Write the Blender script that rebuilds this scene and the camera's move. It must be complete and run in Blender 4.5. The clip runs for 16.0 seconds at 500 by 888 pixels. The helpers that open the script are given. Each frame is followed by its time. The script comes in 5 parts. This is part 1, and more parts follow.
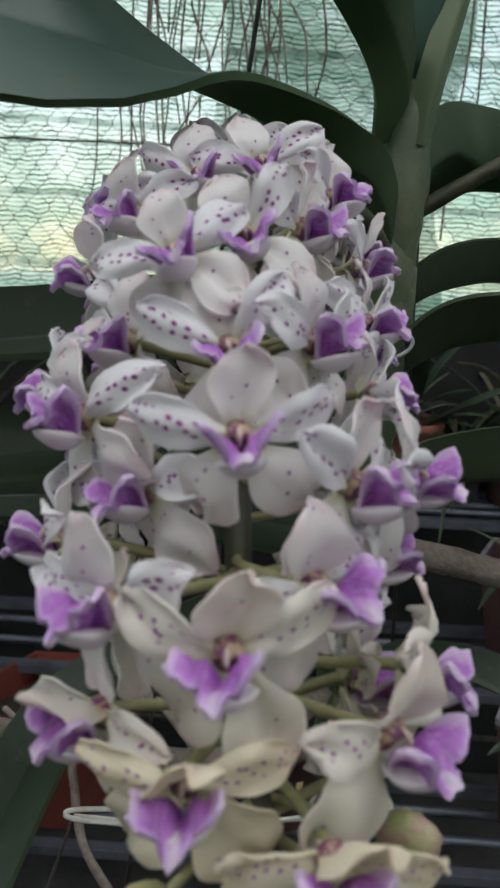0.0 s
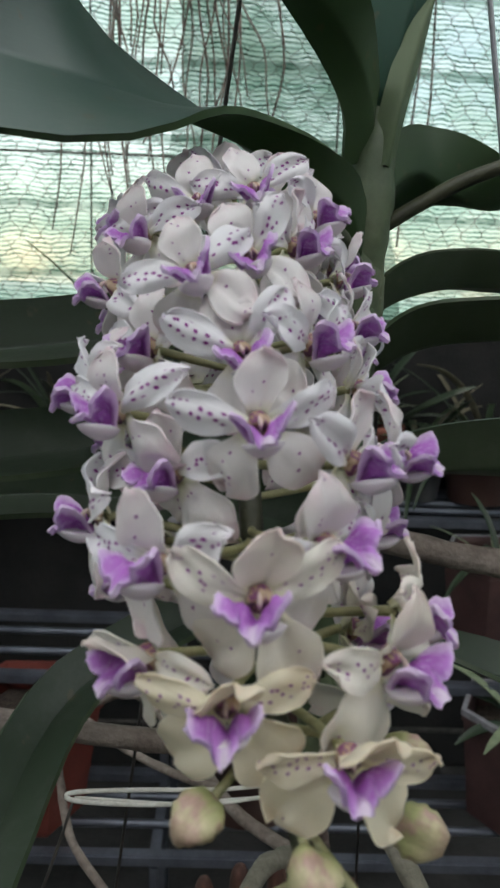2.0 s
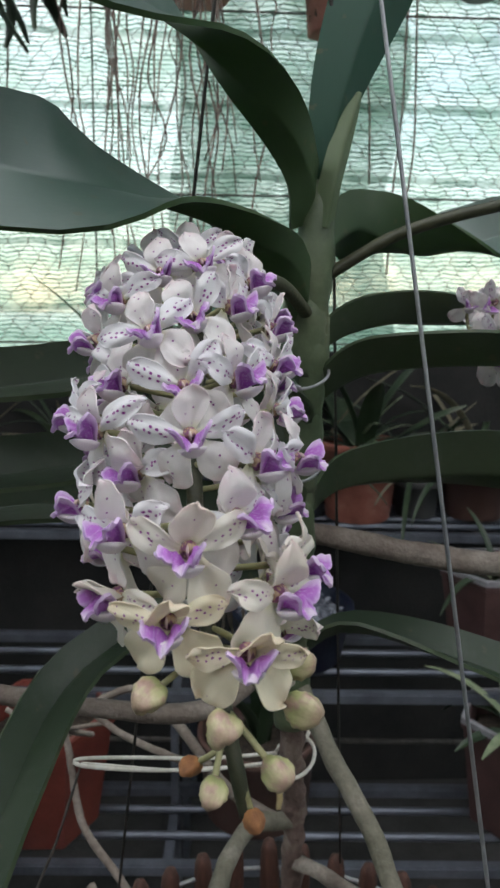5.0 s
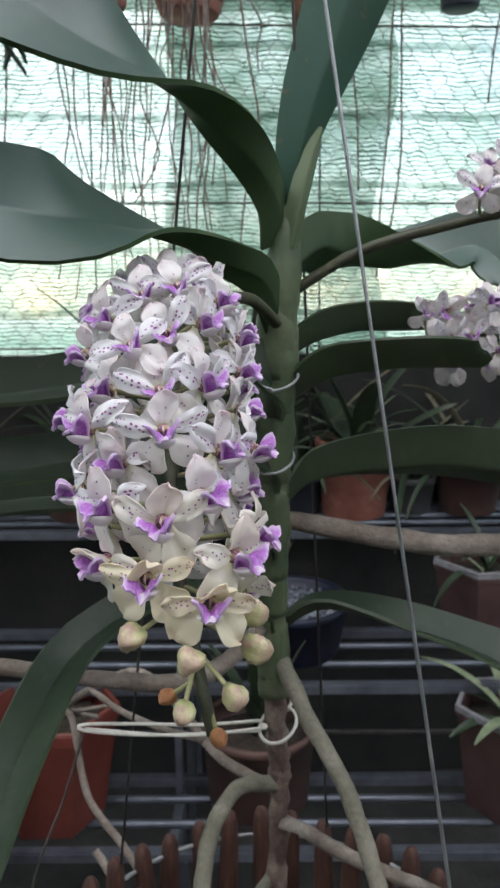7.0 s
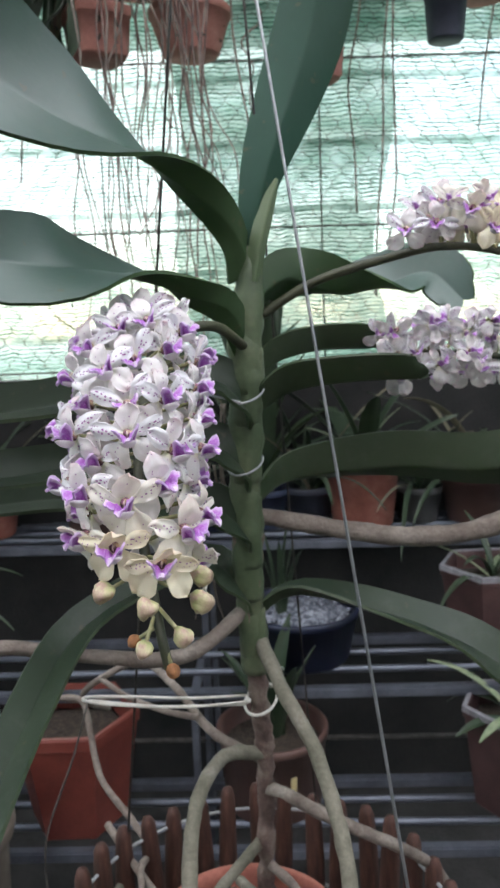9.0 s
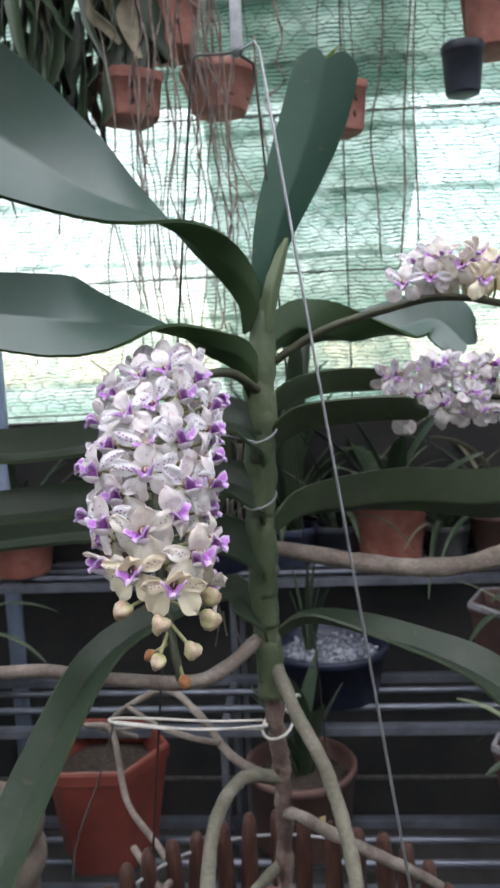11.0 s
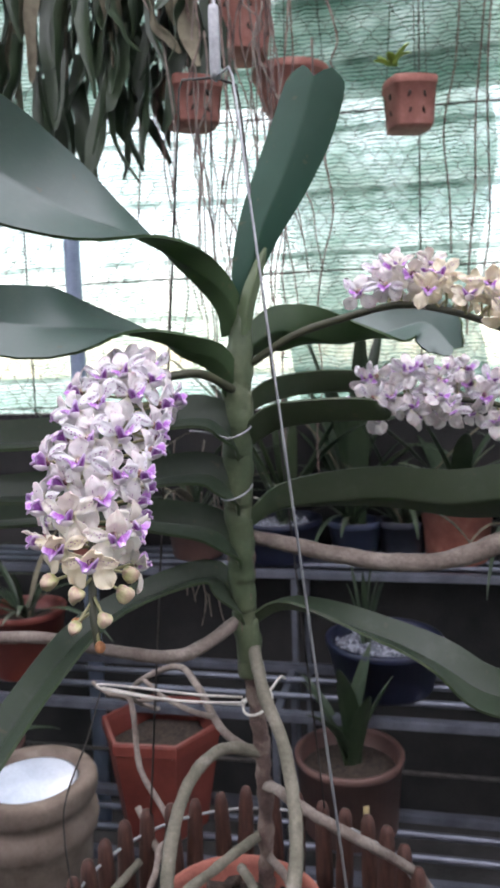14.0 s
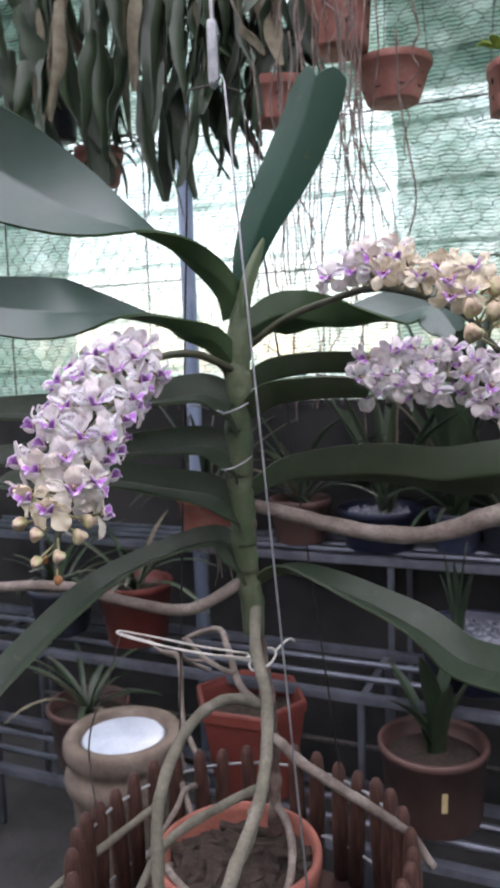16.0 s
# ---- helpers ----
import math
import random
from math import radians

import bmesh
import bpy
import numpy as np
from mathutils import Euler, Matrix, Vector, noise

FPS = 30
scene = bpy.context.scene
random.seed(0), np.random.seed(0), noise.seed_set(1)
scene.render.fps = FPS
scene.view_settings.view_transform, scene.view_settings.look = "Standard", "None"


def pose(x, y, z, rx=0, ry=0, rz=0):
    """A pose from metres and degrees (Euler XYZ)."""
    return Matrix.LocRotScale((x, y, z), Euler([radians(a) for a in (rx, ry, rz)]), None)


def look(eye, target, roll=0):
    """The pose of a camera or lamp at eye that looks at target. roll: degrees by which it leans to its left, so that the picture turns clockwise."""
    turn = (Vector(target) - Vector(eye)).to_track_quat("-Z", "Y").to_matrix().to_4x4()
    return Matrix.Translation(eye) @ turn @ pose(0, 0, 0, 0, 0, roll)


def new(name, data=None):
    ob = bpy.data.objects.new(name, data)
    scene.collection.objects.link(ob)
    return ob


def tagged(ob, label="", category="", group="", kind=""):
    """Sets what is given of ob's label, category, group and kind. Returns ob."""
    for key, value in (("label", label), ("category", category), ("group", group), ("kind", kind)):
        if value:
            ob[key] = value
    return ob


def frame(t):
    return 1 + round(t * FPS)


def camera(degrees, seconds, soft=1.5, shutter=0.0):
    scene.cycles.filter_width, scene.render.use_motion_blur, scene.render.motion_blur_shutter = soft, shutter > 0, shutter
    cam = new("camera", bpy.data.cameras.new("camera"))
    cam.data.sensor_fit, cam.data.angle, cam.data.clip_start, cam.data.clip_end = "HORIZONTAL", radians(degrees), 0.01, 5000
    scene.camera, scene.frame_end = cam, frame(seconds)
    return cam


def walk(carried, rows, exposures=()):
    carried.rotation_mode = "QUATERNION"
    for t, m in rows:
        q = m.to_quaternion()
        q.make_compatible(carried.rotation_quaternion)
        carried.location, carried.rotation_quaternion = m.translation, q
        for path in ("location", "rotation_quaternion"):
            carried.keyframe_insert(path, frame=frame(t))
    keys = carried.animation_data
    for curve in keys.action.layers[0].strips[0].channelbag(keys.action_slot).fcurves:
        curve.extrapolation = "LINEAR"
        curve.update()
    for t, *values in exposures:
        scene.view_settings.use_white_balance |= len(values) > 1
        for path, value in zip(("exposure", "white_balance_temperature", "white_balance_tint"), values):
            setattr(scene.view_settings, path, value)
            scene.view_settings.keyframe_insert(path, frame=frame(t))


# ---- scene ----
cam = camera(36.0, 16.0, 2.5)
cam.data.dof.use_dof, cam.data.dof.focus_distance, cam.data.dof.aperture_fstop = True, 0.27, 48.0
PATH = [
    (0, (-0.0008, -0.0000, 1.2995), (0.0056, 1.9479, 0.8460), 2.84),
    (0.5, (-0.0031, 0.0026, 1.2990), (-0.0173, 1.9482, 0.8360), 2.29),
    (1, (-0.0065, 0.0014, 1.2982), (0.0268, 1.9483, 0.8415), 1.98),
    (1.5, (-0.008, -0.007, 1.299), (0.083, 1.94, 0.847), 2.1),
    (2, (-0.011, -0.024, 1.301), (0.096, 1.926, 0.867), 2.2),
    (2.5, (-0.009, -0.039, 1.3), (0.107, 1.915, 0.891), 2.4),
    (3, (-0.0090, -0.0524, 1.3013), (0.0736, 1.9009, 0.8796), 1.37),
    (3.5, (-0.0049, -0.0596, 1.3024), (0.0813, 1.9001, 0.9122), 1.35),
    (4, (-0.0002, -0.0691, 1.3059), (0.0938, 1.8945, 0.9378), 1.17),
    (6.5, (0.0139, -0.1254, 1.3152), (0.0604, 1.8372, 0.9332), -0.26),
    (7, (0.0176, -0.1394, 1.3169), (0.0860, 1.8251, 0.9482), -0.35),
    (7.5, (0.0208, -0.1568, 1.3169), (0.0996, 1.8116, 0.9716), -0.76),
    (8, (0.029, -0.18, 1.32), (0.108, 1.791, 0.991), -1.3),
    (8.5, (0.0395, -0.1996, 1.3212), (0.0818, 1.7724, 0.9903), -1.63),
    (11, (0.063, -0.253, 1.325), (-0.015, 1.734, 1.109), -2.6),
    (11.5, (0.062, -0.273, 1.329), (-0.04, 1.714, 1.125), -2.1),
    (12, (0.064, -0.283, 1.327), (-0.035, 1.705, 1.126), -2.4),
    (12.5, (0.076, -0.285, 1.327), (-0.036, 1.701, 1.12), -2.2),
    (13, (0.094, -0.293, 1.328), (-0.09, 1.688, 1.123), -2),
    (13.5, (0.129, -0.29, 1.329), (-0.116, 1.684, 1.119), -1.9),
    (14, (0.164, -0.284, 1.329), (-0.186, 1.672, 1.102), -1.9),
    (14.5, (0.193, -0.291, 1.328), (-0.248, 1.646, 1.095), -1.4),
    (15, (0.232, -0.301, 1.321), (-0.312, 1.609, 1.086), -1.5),
    (15.5, (0.266, -0.304, 1.317), (-0.369, 1.578, 1.085), -1.4),
    (16, (0.298, -0.305, 1.315), (-0.426, 1.546, 1.085), -2),
]
walk(cam, [(t, look(eye, target, roll)) for t, eye, target, roll in PATH], [(0, 0.97, 6680, 6), (4.2, 1.26, 6660, 7), (6.3, 1.42, 6550, 9), (8.7, 1.92, 6520, 11), (11, 1.92, 6500, 14), (13.5, 2.03, 6500, 20), (14.5, 2.09, 6480, 22), (16, 1.96, 6480, 23)])

# ---- world and light ----
world = bpy.data.worlds.new("world")
scene.world = world
world.use_nodes = True
wn = world.node_tree.nodes
wl = world.node_tree.links
sky = wn.new("ShaderNodeTexSky")
sky.sky_type, sky.sun_disc = "NISHITA", False
sky.sun_elevation, sky.sun_rotation = radians(41), radians(-9)
wl.new(sky.outputs[0], wn["Background"].inputs[0])
wn["Background"].inputs[1].default_value = 0.10
sun_data = bpy.data.lights.new("sun", "SUN")
sun_data.energy, sun_data.angle, sun_data.color = 3.8, radians(10), (1.0, 0.95, 0.88)
sun = new("sun", sun_data)
sun.matrix_world = look((-0.9, 6, 5.2), (0, 0, 0))


# ---- materials ----
def material(name, rough=0.6, metal=0.0):
    m = bpy.data.materials.new(name)
    m.use_nodes = True
    b = m.node_tree.nodes["Principled BSDF"]
    b.inputs["Roughness"].default_value = rough
    b.inputs["Metallic"].default_value = metal
    return m, m.node_tree.nodes, m.node_tree.links, b


def ramp(nodes, links, source, stops):
    r = nodes.new("ShaderNodeValToRGB")
    e = r.color_ramp.elements
    while len(e) < len(stops):
        e.new(0.5)
    for k, (at, c) in enumerate(stops):
        e[k].position, e[k].color = at, (*c, 1)
    links.new(source, r.inputs[0])
    return r.outputs[0]


def noise_of(nodes, links, scale, detail=4, stretch=(1, 1, 1), rough=0.6, space="Object"):
    co = nodes.new("ShaderNodeTexCoord")
    mp = nodes.new("ShaderNodeMapping")
    mp.inputs["Scale"].default_value = stretch
    links.new(co.outputs[space], mp.inputs[0])
    n = nodes.new("ShaderNodeTexNoise")
    n.inputs["Scale"].default_value, n.inputs["Detail"].default_value = scale, detail
    n.inputs["Roughness"].default_value = rough
    links.new(mp.outputs[0], n.inputs[0])
    return n.outputs[0]


def mix_rgb(nodes, links, a, b, fac, kind="MIX"):
    m = nodes.new("ShaderNodeMix")
    m.data_type, m.blend_type = "RGBA", kind
    for sock, v in ((m.inputs[0], fac), (m.inputs[6], a), (m.inputs[7], b)):
        if isinstance(v, (int, float)):
            sock.default_value = v
        elif isinstance(v, tuple):
            sock.default_value = (*v, 1)
        else:
            links.new(v, sock)
    return m.outputs[2]


def bump(nodes, links, shader, height, strength=0.3, distance=0.002):
    b = nodes.new("ShaderNodeBump")
    b.inputs["Strength"].default_value, b.inputs["Distance"].default_value = strength, distance
    links.new(height, b.inputs["Height"])
    links.new(b.outputs[0], shader.inputs["Normal"])


def mottled(name, stops, scale=30, fine=300, rough=0.7, metal=0.0, relief=0.3, depth=0.001, stretch=(1, 1, 1)):
    """A surface whose colour runs through stops by broad stains, with a fine grain on top."""
    m, n, l, b = material(name, rough, metal)
    broad = noise_of(n, l, scale, 5, stretch)
    grain = noise_of(n, l, fine, 3, stretch)
    c = ramp(n, l, broad, stops)
    g = ramp(n, l, grain, [(0.3, (0.75, 0.75, 0.75)), (0.7, (1.1, 1.1, 1.1))])
    l.new(mix_rgb(n, l, c, g, 0.6, "MULTIPLY"), b.inputs["Base Color"])
    bump(n, l, b, grain, relief, depth)
    return m


def see_through(m, share, colour):
    """Mix light that passes through a thin surface into its shader."""
    n, l = m.node_tree.nodes, m.node_tree.links
    out = n["Material Output"]
    t = n.new("ShaderNodeBsdfTranslucent")
    if isinstance(colour, tuple):
        t.inputs[0].default_value = (*colour, 1)
    else:
        l.new(colour, t.inputs[0])
    x = n.new("ShaderNodeMixShader")
    x.inputs[0].default_value = share
    l.new(n["Principled BSDF"].outputs[0], x.inputs[1])
    l.new(t.outputs[0], x.inputs[2])
    l.new(x.outputs[0], out.inputs[0])


def tepal_material(name, base, blush, spots, rare=0.15):
    """White waxy tepal: faint blush towards the tip, purple spots in rows along the middle. UV: x along, y across."""
    m, n, l, b = material(name, 0.45)
    uv = n.new("ShaderNodeUVMap")
    info = n.new("ShaderNodeObjectInfo")
    shift = n.new("ShaderNodeVectorMath")
    shift.operation = "MULTIPLY_ADD"
    shift.inputs[1].default_value = (8.5, 4.6, 1)
    l.new(uv.outputs[0], shift.inputs[0])
    jump = n.new("ShaderNodeMath")
    jump.operation = "MULTIPLY"
    jump.inputs[1].default_value = 37.0
    l.new(info.outputs["Random"], jump.inputs[0])
    l.new(jump.outputs[0], shift.inputs[2])
    v = n.new("ShaderNodeTexVoronoi")
    v.voronoi_dimensions = "2D"
    v.inputs["Scale"].default_value, v.inputs["Randomness"].default_value = 1.0, 0.75
    l.new(shift.outputs[0], v.inputs[0])
    dot = ramp(n, l, v.outputs["Distance"], [(0.0, (1, 1, 1)), (spots, (1, 1, 1)), (spots + 0.05, (0, 0, 0))])
    sep = n.new("ShaderNodeSeparateXYZ")
    l.new(uv.outputs[0], sep.inputs[0])
    side = ramp(n, l, sep.outputs[1], [(0.28, (0, 0, 0)), (0.33, (1, 1, 1)), (0.67, (1, 1, 1)), (0.72, (0, 0, 0))])
    along = ramp(n, l, sep.outputs[0], [(0.12, (0, 0, 0)), (0.2, (1, 1, 1)), (0.88, (1, 1, 1)), (0.95, (0, 0, 0))])
    some = ramp(n, l, v.outputs["Color"], [(rare, (0, 0, 0)), (rare + 0.02, (1, 1, 1))])
    keep = mix_rgb(n, l, mix_rgb(n, l, mix_rgb(n, l, dot, some, 1.0, "MULTIPLY"), side, 1.0, "MULTIPLY"), along, 1.0, "MULTIPLY")
    halo = ramp(n, l, v.outputs["Distance"], [(0.0, (0.4, 0.4, 0.4)), (spots * 2.6, (0, 0, 0))])
    halo = mix_rgb(n, l, mix_rgb(n, l, halo, some, 1.0, "MULTIPLY"), side, 1.0, "MULTIPLY")
    vein = noise_of(n, l, 9, 3, (1, 14, 1), space="UV")
    tone = mix_rgb(n, l, base, blush, ramp(n, l, sep.outputs[0], [(0.45, (0, 0, 0)), (0.9, (0.9, 0.9, 0.9))]))
    blot = noise_of(n, l, 2.2, 3, (1, 1, 1), space="UV")
    tone = mix_rgb(n, l, base, tone, ramp(n, l, blot, [(0.35, (0, 0, 0)), (0.65, (1, 1, 1))]))
    tone = mix_rgb(n, l, tone, (0.88, 0.82, 0.78), ramp(n, l, info.outputs["Random"], [(0.35, (0, 0, 0)), (1.0, (0.15, 0.15, 0.15))]))
    tone = mix_rgb(n, l, tone, (0.80, 0.80, 0.50), ramp(n, l, sep.outputs[0], [(0.0, (0.7, 0.7, 0.7)), (0.2, (0, 0, 0))]))
    tone = mix_rgb(n, l, tone, (0.72, 0.5, 0.74), halo)
    tone = mix_rgb(n, l, tone, ramp(n, l, vein, [(0.3, (0.90, 0.90, 0.89)), (0.7, (1, 1, 1))]), 0.5, "MULTIPLY")
    whole = mix_rgb(n, l, tone, (0.29, 0.05, 0.28), keep)
    l.new(whole, b.inputs["Base Color"])
    bump(n, l, b, vein, 0.15, 0.0005)
    see_through(m, 0.42, whole)
    return m


WHITE, BLUSH = (0.91, 0.90, 0.915), (0.86, 0.68, 0.73)
CREAM, STRAW = (0.91, 0.85, 0.68), (0.87, 0.74, 0.58)
petal_white = tepal_material("petal_white", WHITE, (0.88, 0.83, 0.88), 0.185)
sepal_white = tepal_material("sepal_white", (0.91, 0.88, 0.87), BLUSH, 0.11, 0.66)
heel_lilac = tepal_material("heel_lilac", (0.90, 0.85, 0.88), (0.84, 0.72, 0.84), 0.02, 0.95)
petal_turning = tepal_material("petal_turning", (0.90, 0.87, 0.80), (0.87, 0.77, 0.73), 0.14)
sepal_turning = tepal_material("sepal_turning", (0.90, 0.86, 0.78), (0.86, 0.70, 0.68), 0.08, 0.85)
petal_cream = tepal_material("petal_cream", CREAM, STRAW, 0.13)
sepal_cream = tepal_material("sepal_cream", CREAM, STRAW, 0.08, 0.85)


def lip_material():
    m, n, l, b = material("lip_purple", 0.5)
    uv = n.new("ShaderNodeUVMap")
    sep = n.new("ShaderNodeSeparateXYZ")
    l.new(uv.outputs[0], sep.inputs[0])
    c = ramp(n, l, sep.outputs[0], [(0.0, (0.70, 0.50, 0.66)), (0.12, (0.50, 0.18, 0.57)), (0.35, (0.42, 0.10, 0.53)), (0.72, (0.49, 0.17, 0.60)), (0.92, (0.52, 0.22, 0.64)), (1.0, (0.70, 0.50, 0.79))])
    c = mix_rgb(n, l, c, (0.80, 0.66, 0.84), ramp(n, l, sep.outputs[1], [(0.0, (0.9, 0.9, 0.9)), (0.10, (0, 0, 0)), (0.90, (0, 0, 0)), (1.0, (0.9, 0.9, 0.9))]))
    middle = ramp(n, l, sep.outputs[1], [(0.36, (0, 0, 0)), (0.46, (1, 1, 1)), (0.54, (1, 1, 1)), (0.64, (0, 0, 0))])
    end = ramp(n, l, sep.outputs[0], [(0.55, (0, 0, 0)), (0.88, (0.85, 0.85, 0.85))])
    c = mix_rgb(n, l, c, (0.82, 0.72, 0.82), mix_rgb(n, l, middle, end, 1.0, "MULTIPLY"))
    vein = noise_of(n, l, 5, 5, (1.2, 5, 1), space="UV")
    pale = ramp(n, l, vein, [(0.50, (0, 0, 0)), (0.72, (0.6, 0.6, 0.6))])
    whole = mix_rgb(n, l, c, (0.76, 0.60, 0.84), pale)
    l.new(whole, b.inputs["Base Color"])
    bump(n, l, b, vein, 0.5, 0.001)
    see_through(m, 0.3, whole)
    return m


lip_purple = lip_material()
lip_pale = mottled("beak_pale", [(0.3, (0.50, 0.38, 0.34)), (0.7, (0.70, 0.60, 0.50))], 300, 900, 0.5)


def throat_material():
    """Cream and ochre column drawn over with broken dark purple-brown lines."""
    m, n, l, b = material("column_marked", 0.5)
    base = ramp(n, l, noise_of(n, l, 420, 2), [(0.35, (0.25, 0.16, 0.09)), (0.65, (0.50, 0.37, 0.25))])
    line = ramp(n, l, noise_of(n, l, 520, 1, (1.6, 1, 0.8)), [(0.39, (0, 0, 0)), (0.45, (0.95, 0.95, 0.95)), (0.55, (0.95, 0.95, 0.95)), (0.61, (0, 0, 0))])
    l.new(mix_rgb(n, l, base, (0.15, 0.035, 0.11), line), b.inputs["Base Color"])
    return m


column_brown = throat_material()
stalk_green = mottled("stalk_green", [(0.3, (0.030, 0.034, 0.017)), (0.7, (0.068, 0.070, 0.036))], 60, 500, 0.5)
pedicel_green = mottled("pedicel_green", [(0.3, (0.22, 0.22, 0.10)), (0.7, (0.40, 0.38, 0.2))], 90, 600, 0.5)


def bud_material():
    """Green at the foot, cream above, flushed pink at the tip, blotched."""
    m, n, l, b = material("bud_pale", 0.5)
    co = n.new("ShaderNodeTexCoord")
    sep = n.new("ShaderNodeSeparateXYZ")
    l.new(co.outputs["Generated"], sep.inputs[0])
    c = ramp(n, l, sep.outputs[2], [(0.0, (0.20, 0.23, 0.08)), (0.4, (0.40, 0.40, 0.19)), (0.75, (0.52, 0.46, 0.28)), (1.0, (0.42, 0.31, 0.22))])
    blot = noise_of(n, l, 190, 4)
    c = mix_rgb(n, l, c, (0.42, 0.25, 0.23), ramp(n, l, blot, [(0.46, (0, 0, 0)), (0.62, (0.8, 0.8, 0.8))]))
    c = mix_rgb(n, l, c, ramp(n, l, noise_of(n, l, 420, 3, (3, 3, 0.6)), [(0.3, (0.78, 0.8, 0.75)), (0.7, (1.05, 1.05, 1.05))]), 0.8, "MULTIPLY")
    l.new(c, b.inputs["Base Color"])
    bump(n, l, b, blot, 0.6, 0.0012)
    return m


bud_pale = bud_material()
withered = mottled("withered_orange", [(0.3, (0.20, 0.08, 0.035)), (0.7, (0.44, 0.20, 0.075))], 120, 600, 0.8)


def leaf_material(name, low, high, coat, dusty, shine):
    m, n, l, b = material(name, 0.45)
    b.inputs["Specular IOR Level"].default_value = shine
    b.inputs["Coat Weight"].default_value, b.inputs["Coat Roughness"].default_value = coat, 0.36
    broad = noise_of(n, l, 9, 4)
    grain = noise_of(n, l, 220, 3)
    line = noise_of(n, l, 26, 3, (1, 9, 1), space="UV")
    c = ramp(n, l, broad, [(0.3, low), (0.7, high)])
    c = mix_rgb(n, l, c, ramp(n, l, line, [(0.3, (0.8, 0.82, 0.8)), (0.7, (1.12, 1.1, 1.05))]), 0.7, "MULTIPLY")
    dust = noise_of(n, l, 45, 6, rough=0.75)
    c = mix_rgb(n, l, c, (0.17, 0.18, 0.155), ramp(n, l, dust, [(0.50, (0, 0, 0)), (0.8, (dusty, dusty, dusty))]))
    scar = noise_of(n, l, 140, 2, rough=0.4)
    c = mix_rgb(n, l, c, (0.10, 0.085, 0.045), ramp(n, l, scar, [(0.70, (0, 0, 0)), (0.74, (0.5, 0.5, 0.5))]))
    l.new(c, b.inputs["Base Color"])
    bump(n, l, b, line, 0.14, 0.001)
    see_through(m, 0.2, (0.13, 0.25, 0.06))
    return m


leaf_green = leaf_material("leaf_underside", (0.032, 0.058, 0.027), (0.058, 0.098, 0.045), 0.08, 0.08, 0.2)
# Next two: olive leaf tones, darkened to hold the shade on the lower leaves.
leaf_olive_shade = leaf_material("leaf_olive_shade", (0.034, 0.054, 0.028), (0.060, 0.082, 0.044), 0.25, 0.25, 0.35)
leaf_shade_low = leaf_material("leaf_shade_low", (0.019, 0.035, 0.020), (0.035, 0.054, 0.032), 0.25, 0.25, 0.4)
leaf_upper = leaf_material("leaf_upper", (0.036, 0.078, 0.062), (0.068, 0.122, 0.100), 0.7, 0.3, 0.8)
leaf_young = leaf_material("leaf_young", (0.012, 0.042, 0.027), (0.024, 0.068, 0.047), 0.05, 0.04, 0.16)
sheath_pale = leaf_material("leaf_sheath", (0.085, 0.125, 0.066), (0.145, 0.185, 0.105), 0.05, 0.1, 0.25)
leaf_dark = mottled("leaf_dark", [(0.3, (0.016, 0.030, 0.015)), (0.7, (0.036, 0.058, 0.027))], 14, 300, 0.45)
leaf_pale = mottled("leaf_pale", [(0.3, (0.14, 0.18, 0.10)), (0.7, (0.28, 0.32, 0.2))], 40, 300, 0.5)
leaf_fresh = mottled("leaf_fresh", [(0.3, (0.28, 0.42, 0.05)), (0.7, (0.42, 0.55, 0.10))], 40, 300, 0.5)
leaf_dry = mottled("leaf_dry", [(0.3, (0.10, 0.085, 0.055)), (0.7, (0.2, 0.18, 0.12))], 40, 300, 0.8)
stem_green = mottled("stem_green", [(0.3, (0.050, 0.076, 0.036)), (0.55, (0.090, 0.118, 0.062)), (0.75, (0.17, 0.18, 0.11))], 18, 260, 0.5)
stem_woody = mottled("stem_woody", [(0.3, (0.07, 0.045, 0.04)), (0.5, (0.15, 0.10, 0.085)), (0.7, (0.30, 0.24, 0.2))], 45, 260, 0.9, relief=0.7, depth=0.003)
root_grey = mottled("root_grey", [(0.3, (0.12, 0.092, 0.075)), (0.55, (0.215, 0.178, 0.15)), (0.75, (0.34, 0.30, 0.26))], 40, 320, 0.9, relief=0.5, depth=0.002)
root_green = mottled("root_green", [(0.3, (0.11, 0.105, 0.075)), (0.6, (0.19, 0.175, 0.135)), (0.8, (0.31, 0.285, 0.24))], 40, 320, 0.9, relief=0.4, depth=0.002)
# Terracotta lightened for the hanging pots; backlit haze is mixed into the colour.
terracotta_hazed = mottled("terracotta_hazed", [(0.3, (0.30, 0.12, 0.095)), (0.55, (0.44, 0.19, 0.15)), (0.75, (0.55, 0.30, 0.25))], 18, 260, 0.9)
terracotta = mottled("terracotta", [(0.3, (0.22, 0.07, 0.05)), (0.55, (0.36, 0.125, 0.09)), (0.75, (0.47, 0.22, 0.17))], 16, 300, 0.85)
plastic_red = mottled("plastic_red", [(0.3, (0.11, 0.022, 0.017)), (0.6, (0.17, 0.038, 0.027)), (0.8, (0.22, 0.065, 0.048))], 10, 200, 0.5, relief=0.1)
plastic_brown = mottled("plastic_brown", [(0.3, (0.075, 0.038, 0.032)), (0.7, (0.125, 0.068, 0.055))], 12, 220, 0.55, relief=0.1)
plastic_dark = mottled("plastic_dark", [(0.3, (0.018, 0.02, 0.03)), (0.7, (0.045, 0.05, 0.07))], 14, 220, 0.5, relief=0.1)
plastic_maroon = mottled("plastic_maroon", [(0.3, (0.045, 0.02, 0.02)), (0.7, (0.09, 0.045, 0.042))], 12, 220, 0.55, relief=0.1)
